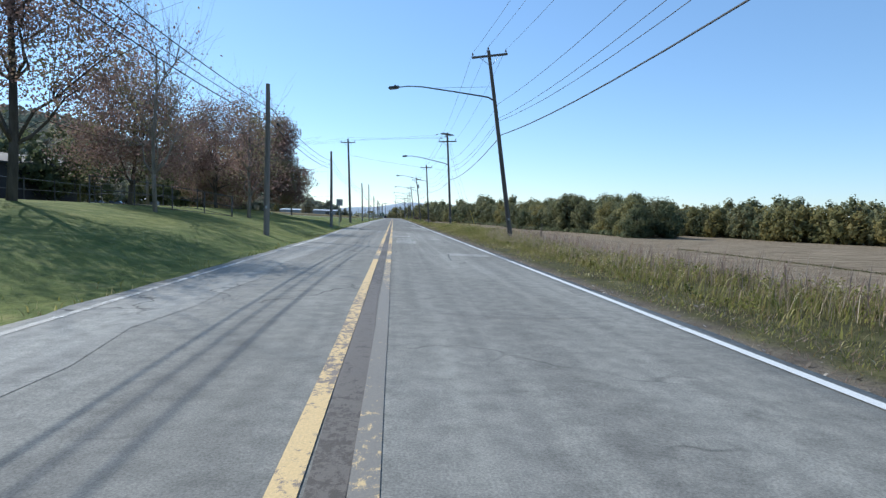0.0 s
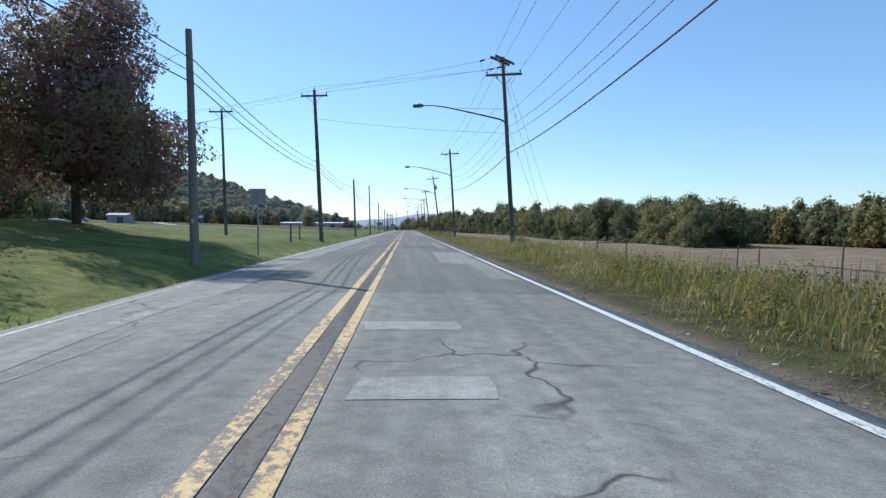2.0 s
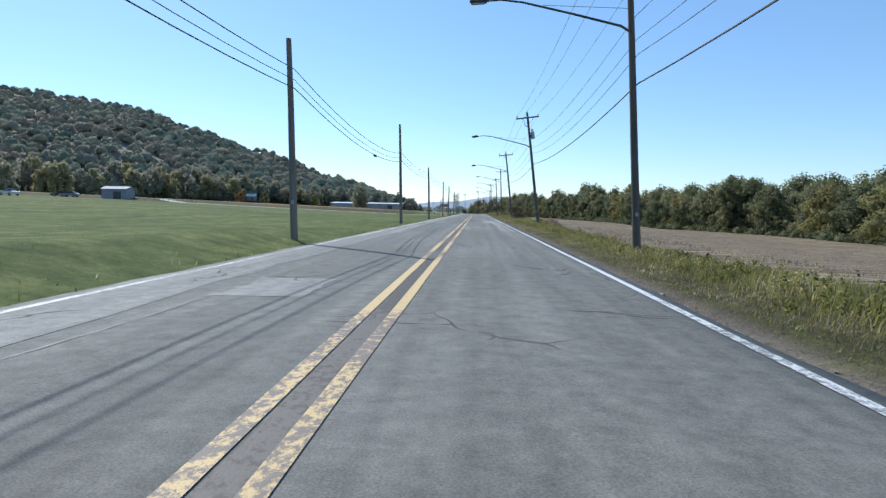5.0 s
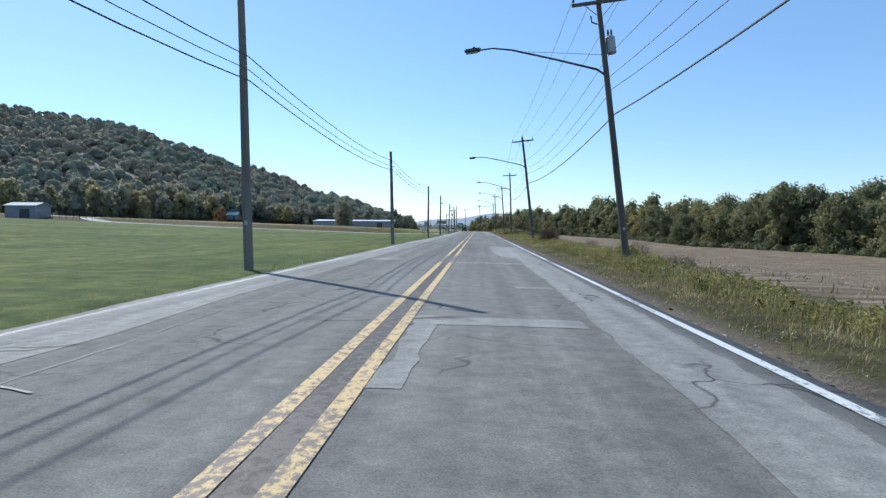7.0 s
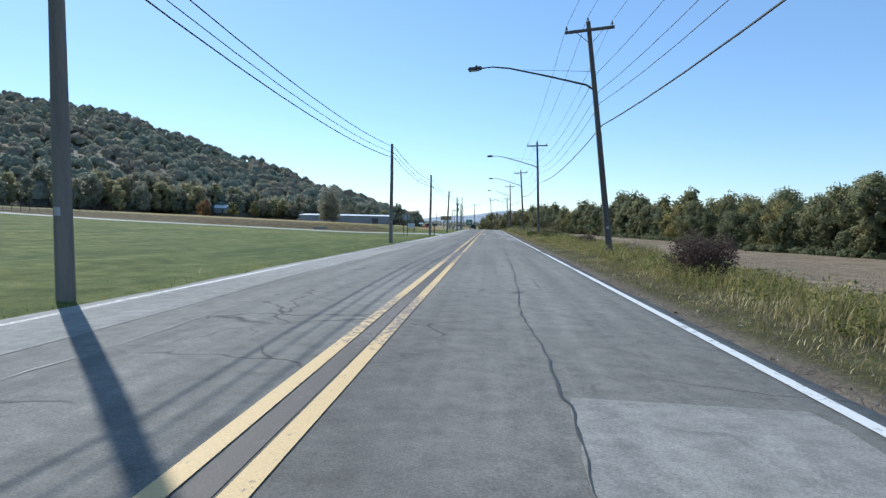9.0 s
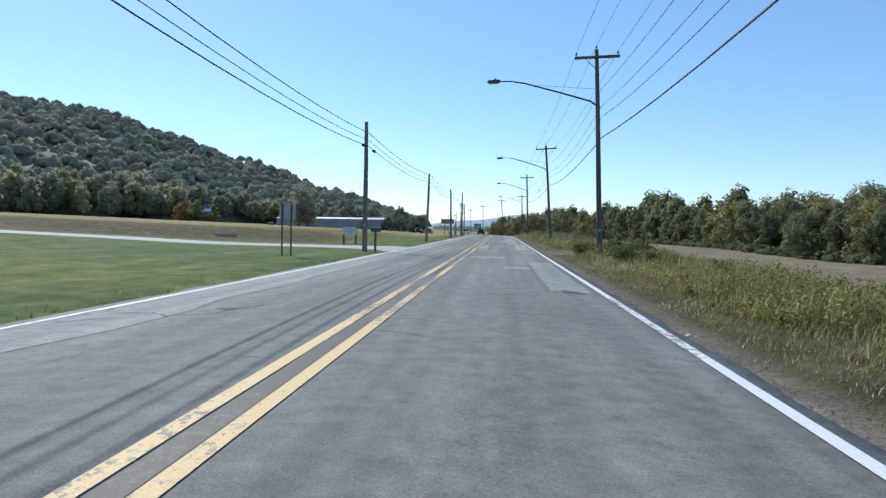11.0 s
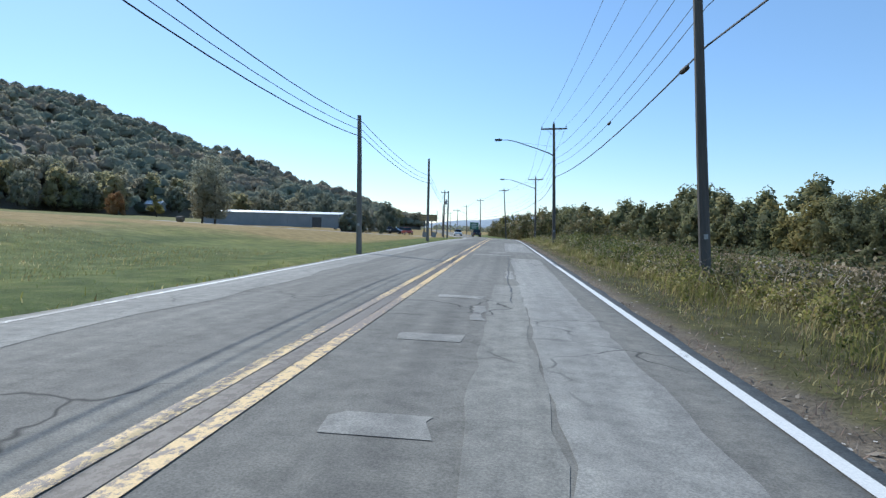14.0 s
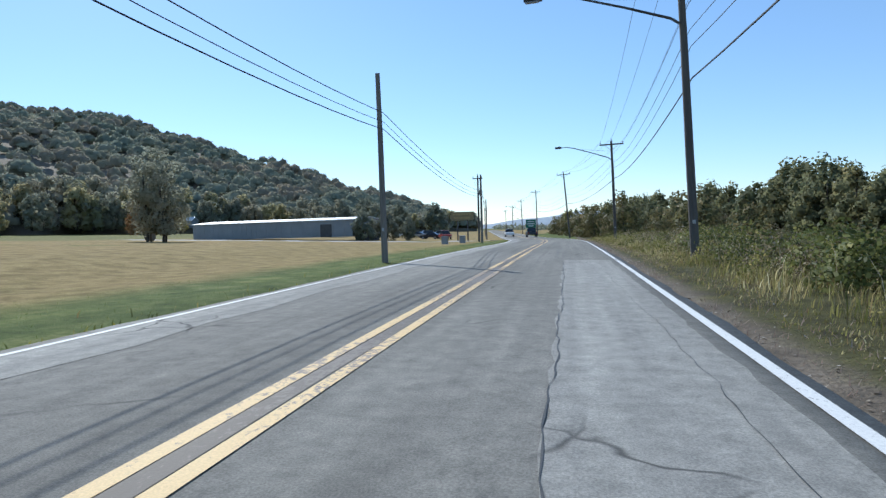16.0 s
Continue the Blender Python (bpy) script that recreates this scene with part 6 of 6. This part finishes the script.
t = thing("guide_sign", stand(-9.3, 388.0), "green guide sign on two steel posts", "sign")
for x in (-0.9, 0.9):
    part("post", boxed(x - 0.05, x + 0.05, -0.05, 0.05, -0.5, 4.0), M_steel, t)
face = part("face", boxed(-1.4, 1.4, -0.1, -0.06, 1.9, 4.2, bevel=0.01), M_sign_green, t)
for z, w in ((3.6, 0.95), (3.0, 1.05), (2.4, 0.7)):
    part("text_bar", boxed(-w, w, -0.115, -0.1, z - 0.13, z + 0.13), M_sign_white, face)
for x, y in ((-10.4, 283), (-11.0, 276.5)):
    t = thing("roadside_box", stand(x, y), "small grey utility cabinet in the grass", "utility box")
    part("cabinet", boxed(-0.3, 0.3, -0.25, 0.25, -0.1, 0.75, bevel=0.03), M_sheet, t)
    part("lid", boxed(-0.33, 0.33, -0.28, 0.28, 0.75, 0.8, bevel=0.01), M_steel, t)


# ---- buildings ----
def shed(name, label, x, y, length, depth, eave, rise, wall, roof, turn=0.0, ribs=0, doors=(), lift=0.0):
    """A long metal building with a low gable roof; its front looks back down the road."""
    t = thing(name, stand(x, y, float(land(x, y)) - 0.15 + lift, turn), label, "building")
    part("wall", boxed(0, length, 0, depth, 0, eave), wall, t)
    bm = bmesh.new()
    for s in (0, 1):
        ye, yr = (-0.25, depth / 2) if s == 0 else (depth + 0.25, depth / 2)
        q = [(-0.3, ye, eave - 0.02), (length + 0.3, ye, eave - 0.02), (length + 0.3, yr, eave + rise), (-0.3, yr, eave + rise)]
        lo = [bm.verts.new(p) for p in q]
        hi = [bm.verts.new((p[0], p[1], p[2] + 0.12)) for p in q]
        bm.faces.new(lo)
        bm.faces.new(hi)
        for k in range(4):
            bm.faces.new((lo[k], lo[(k + 1) % 4], hi[(k + 1) % 4], hi[k]))
    bmesh.ops.recalc_face_normals(bm, faces=bm.faces[:])
    part("roof", bm, roof, t)
    for xg in (0, length - 0.1):
        bm = bmesh.new()
        tri = [(0, eave - 0.01), (depth, eave - 0.01), (depth / 2, eave + rise)]
        a, b = [[bm.verts.new((xg + dx, yy, zz)) for yy, zz in tri] for dx in (0, 0.1)]
        bm.faces.new(a)
        bm.faces.new(b[::-1])
        for k in range(3):
            bm.faces.new((a[k], b[k], b[(k + 1) % 3], a[(k + 1) % 3]))
        part("gable", bm, wall, t)
    for k in range(ribs):
        xr = (k + 0.5) * length / ribs
        part("rib", boxed(xr - 0.04, xr + 0.04, -0.03, 0.01, 0.1, eave - 0.05), M_sheet, t)
    for xd, w, h in doors:
        d = part("door", boxed(xd, xd + w, -0.05, 0.02, 0, h), M_dark_steel, t)
        part("frame", boxed(xd - 0.08, xd + w + 0.08, -0.035, 0.015, h, h + 0.12), wall, d)
    return t


M_pale_roof = plain("pale_roof", (0.36, 0.38, 0.41), (0.46, 0.48, 0.5), 0.5, 10, 0.8, 0.0, 0.1)
M_plum = plain("dark_siding", (0.035, 0.035, 0.04), (0.06, 0.058, 0.06), 0.8, 12, 0.8)
shed("warehouse", "long low grey metal warehouse with a white roof", -68.1, 319.7, 33.7, 12, 2.85, 0.5, M_sheet, M_roof, -8.2, 32, ((27.5, 2.2, 2.2),))
shed("annex", "dark low annex at the end of the warehouse", -34.5, 315.6, 1.6, 8, 2.7, 0.25, M_plum, M_dark_steel)
shed("farm_shed", "small grey shed with a pale metal roof", -97.4, 194.0, 6.2, 5, 2.6, 0.7, M_sheet, M_pale_roof, 4, 0, ((3.0, 2.0, 2.0),))
shed("farmhouse", "small pale-roofed house under the hill", -153.5, 433, 6.5, 6, 2.8, 1.6, M_sheet, M_roof, 8, 0, ((4.0, 1.0, 2.0),), 2.4)
shed("barn", "dark brown barn with a grey roof behind the lawn", -127, 160.0, 12, 9, 3.0, 1.1, M_plum, M_sheet, 10, 0, ((4.5, 2.5, 2.6),))
shed("barn", "dark barn with a pale roof behind the lawn", -111.6, 163.0, 4.4, 6, 3.2, 0.8, M_plum, M_pale_roof, 6, 0, ((1.0, 2.2, 2.4),))
shed("long_shed", "long dark wooden shed in the shade of the trees", -31.5, -6.0, 14, 6, 2.7, 0.8, M_plum, M_plum, 64, 0, ((3.0, 2.4, 2.1),))
shed("long_shed", "dark low house behind the trees", -27.0, -30.0, 16, 7, 2.7, 1.0, M_plum, M_plum, 70, 0, ((3.0, 1.0, 2.0), (8.0, 1.4, 1.9)))


# ---- vehicles ----
def car(name, label, x, y, turn, colour, kind="sedan", z=None):
    """A parked or standing car; its nose points along local +y."""
    t = thing(name, stand(x, y, z, turn), label, "car")
    L, W = (4.6, 1.78) if kind == "sedan" else (4.8, 1.9) if kind == "suv" else (5.6, 1.95)
    H = {"sedan": 1.45, "suv": 1.75, "pickup": 1.85}[kind]
    belt = {"sedan": 0.9, "suv": 1.05, "pickup": 1.1}[kind]
    side = {"sedan": [(-2.3, 0.35), (2.28, 0.35), (2.3, 0.62), (1.95, 0.8), (0.85, belt), (-1.75, belt + 0.03), (-2.25, 0.85)],
            "suv": [(-2.4, 0.4), (2.38, 0.4), (2.4, 0.75), (2.1, 0.98), (0.95, belt), (-2.3, belt + 0.02), (-2.4, 0.7)],
            "pickup": [(-2.8, 0.5), (2.78, 0.5), (2.8, 0.9), (2.5, 1.08), (1.2, belt), (-2.75, belt), (-2.8, 0.8)]}[kind]
    top = {"sedan": [(0.9, belt), (0.1, H - 0.03), (-0.9, H), (-1.75, belt + 0.02)], "suv": [(1.0, belt), (0.3, H - 0.03), (-1.9, H), (-2.28, belt + 0.02)],
           "pickup": [(1.25, belt), (0.55, H - 0.03), (-0.6, H), (-0.75, belt)]}[kind]

    def slab(points, half, taper=0.0, zs=None):
        bm = bmesh.new()
        rows = []
        for s in (-1, 1):
            rows.append([bm.verts.new((s * (half - (taper if pz > belt + 0.1 else 0)), py, pz)) for py, pz in points])
        bm.faces.new(rows[0])
        bm.faces.new(rows[1][::-1])
        for k in range(len(points)):
            bm.faces.new((rows[0][k], rows[1][k], rows[1][(k + 1) % len(points)], rows[0][(k + 1) % len(points)]))
        bmesh.ops.recalc_face_normals(bm, faces=bm.faces[:])
        bmesh.ops.bevel(bm, geom=bm.edges[:], offset=0.05, segments=2, affect="EDGES")
        return bm

    body = part("body", slab(side, W / 2), colour, t)
    part("cabin", slab(top, W / 2 - 0.06, 0.16), M_glass, t)
    roof = part("roof", slab([(p[0] * 0.92 - 0.02, p[1]) for p in top[1:3]] + [(top[2][0] * 0.92, H + 0.035), (top[1][0] * 0.92, H + 0.02)], W / 2 - 0.2), colour, t)
    for sx in (-1, 1):
        for py in (L * 0.3, -L * 0.3):
            bm = bmesh.new()
            tube(bm, [(sx * (W / 2 - 0.2), py, 0.33), (sx * (W / 2 + 0.01), py, 0.33)], 0.33, 14)
            w = part("wheel", bm, M_tyre, t)
            bm = bmesh.new()
            tube(bm, [(sx * (W / 2 - 0.02), py, 0.33), (sx * (W / 2 + 0.025), py, 0.33)], 0.2, 10)
            part("rim", bm, M_steel, w)
        part("tail_light", boxed(sx * (W / 2 - 0.22) - 0.12, sx * (W / 2 - 0.22) + 0.12, -L / 2 - 0.02, -L / 2 + 0.08, belt - 0.3, belt - 0.1, bevel=0.02), M_red, t)
        part("headlight", boxed(sx * (W / 2 - 0.26) - 0.16, sx * (W / 2 - 0.26) + 0.16, L / 2 - 0.14, L / 2 + 0.01, 0.62, 0.78, bevel=0.02), M_sign_white, t)
    return t


M_red = plain("red_lens", (0.25, 0.02, 0.02), (0.35, 0.03, 0.03), 2, 20, 0.3)
C_dark = plain("dark_car_paint", (0.02, 0.024, 0.03), (0.03, 0.034, 0.042), 0.5, 4, 0.32, 0.3, 0.02)
C_white = plain("white_car_paint", (0.62, 0.63, 0.64), (0.7, 0.71, 0.72), 0.5, 4, 0.32, 0.0, 0.02)
C_silver = plain("silver_car_paint", (0.30, 0.31, 0.33), (0.38, 0.39, 0.41), 0.5, 4, 0.32, 0.6, 0.02)
C_red = plain("red_car_paint", (0.25, 0.03, 0.025), (0.32, 0.04, 0.035), 0.5, 4, 0.32, 0.0, 0.02)
bend = 7.9
ahead = lambda y, u: (u + float(shift(y)), y)
car("pickup_truck", "dark pickup truck driving ahead on the road", *ahead(338.0, 0.6), bend, C_dark, "pickup", float(road_z(338)) + 0.02)
car("sport_utility_car", "white car coming the other way round the bend", *ahead(352.0, -3.1), bend + 180, C_white, "suv", float(road_z(352)) + 0.02)
car("parked_car", "dark blue car parked by the yard", -28.0, 344.0, 80, C_dark)
car("parked_car", "red pickup parked by the yard", -23.6, 338.0, 200, C_red, "pickup")
for i, (x, y) in enumerate(((-34, 356), (-38, 358), (-43, 356), (-31, 366), (-47, 360), (-36, 372))):
    car("parked_car", ("silver car in the row by the yard", "white car in the row by the yard", "dark car in the row by the yard")[i % 3], x, y, 80 + i * 9, (C_silver, C_white, C_dark)[i % 3], "suv" if i % 2 else "sedan")
for i, (x, y) in enumerate(((-98, 164), (-103.5, 190.5), (-107, 192))):
    car("parked_car", ("white car parked behind the lawn", "silver car parked behind the lawn", "dark car parked behind the lawn")[i], x, y, 70 + i * 25, (C_white, C_silver, C_dark)[i])
t = thing("hay_bale", stand(-62.0, 300.0), "dark round bale in the meadow", "bale")
bm = bmesh.new()
tube(bm, [(-0.6, 0, 0.6), (-0.5, 0, 0.6), (0.5, 0, 0.6), (0.6, 0, 0.6)], [0.55, 0.62, 0.62, 0.55], 18)
part("roll", bm, M_timber, t)


# ---- fences ----
def rail_fence(name, label, a, b, count, height, rails, mat, group=""):
    t = thing(name, Matrix.Identity(4), label, "fence", group)
    a, b = Vector((*a, 0)), Vector((*b, 0))
    tops = []
    for k in range(count):
        p = a.lerp(b, k / (count - 1))
        z = float(land(p.x, p.y))
        bm = bmesh.new()
        tube(bm, [(p.x, p.y, z - 0.2), (p.x, p.y, z + height)], 0.035, 6)
        part("post", bm, mat, t)
        tops.append((p.x, p.y, z))
    for f in rails:
        bm = bmesh.new()
        tube(bm, [(x, y, z + height * f) for x, y, z in tops], 0.016, 4)
        part("rail", bm, mat, t)
    return t


rail_fence("yard_fence", "dark wire fence far across the lawn", (-84, 186), (-62, 203), 26, 1.5, (0.15, 0.4, 0.65, 0.95), M_dark_steel)
rail_fence("chain_fence", "low chain-link fence in front of the dark shed", (-14.5, -14.0), (-10.9, -4.0), 5, 1.25, (0.04, 0.5, 0.98), M_dark_steel)
rail_fence("garden_fence", "dark rail fence in front of the houses", (-18.5, -26), (-20.5, 0), 9, 1.2, (0.45, 0.9), M_dark_steel)
rail_fence("chain_fence", "low chain-link fence beside the half-bare maple", (-10.95, -3.9), (-19.5, -3.0), 5, 1.25, (0.04, 0.5, 0.98), M_dark_steel)
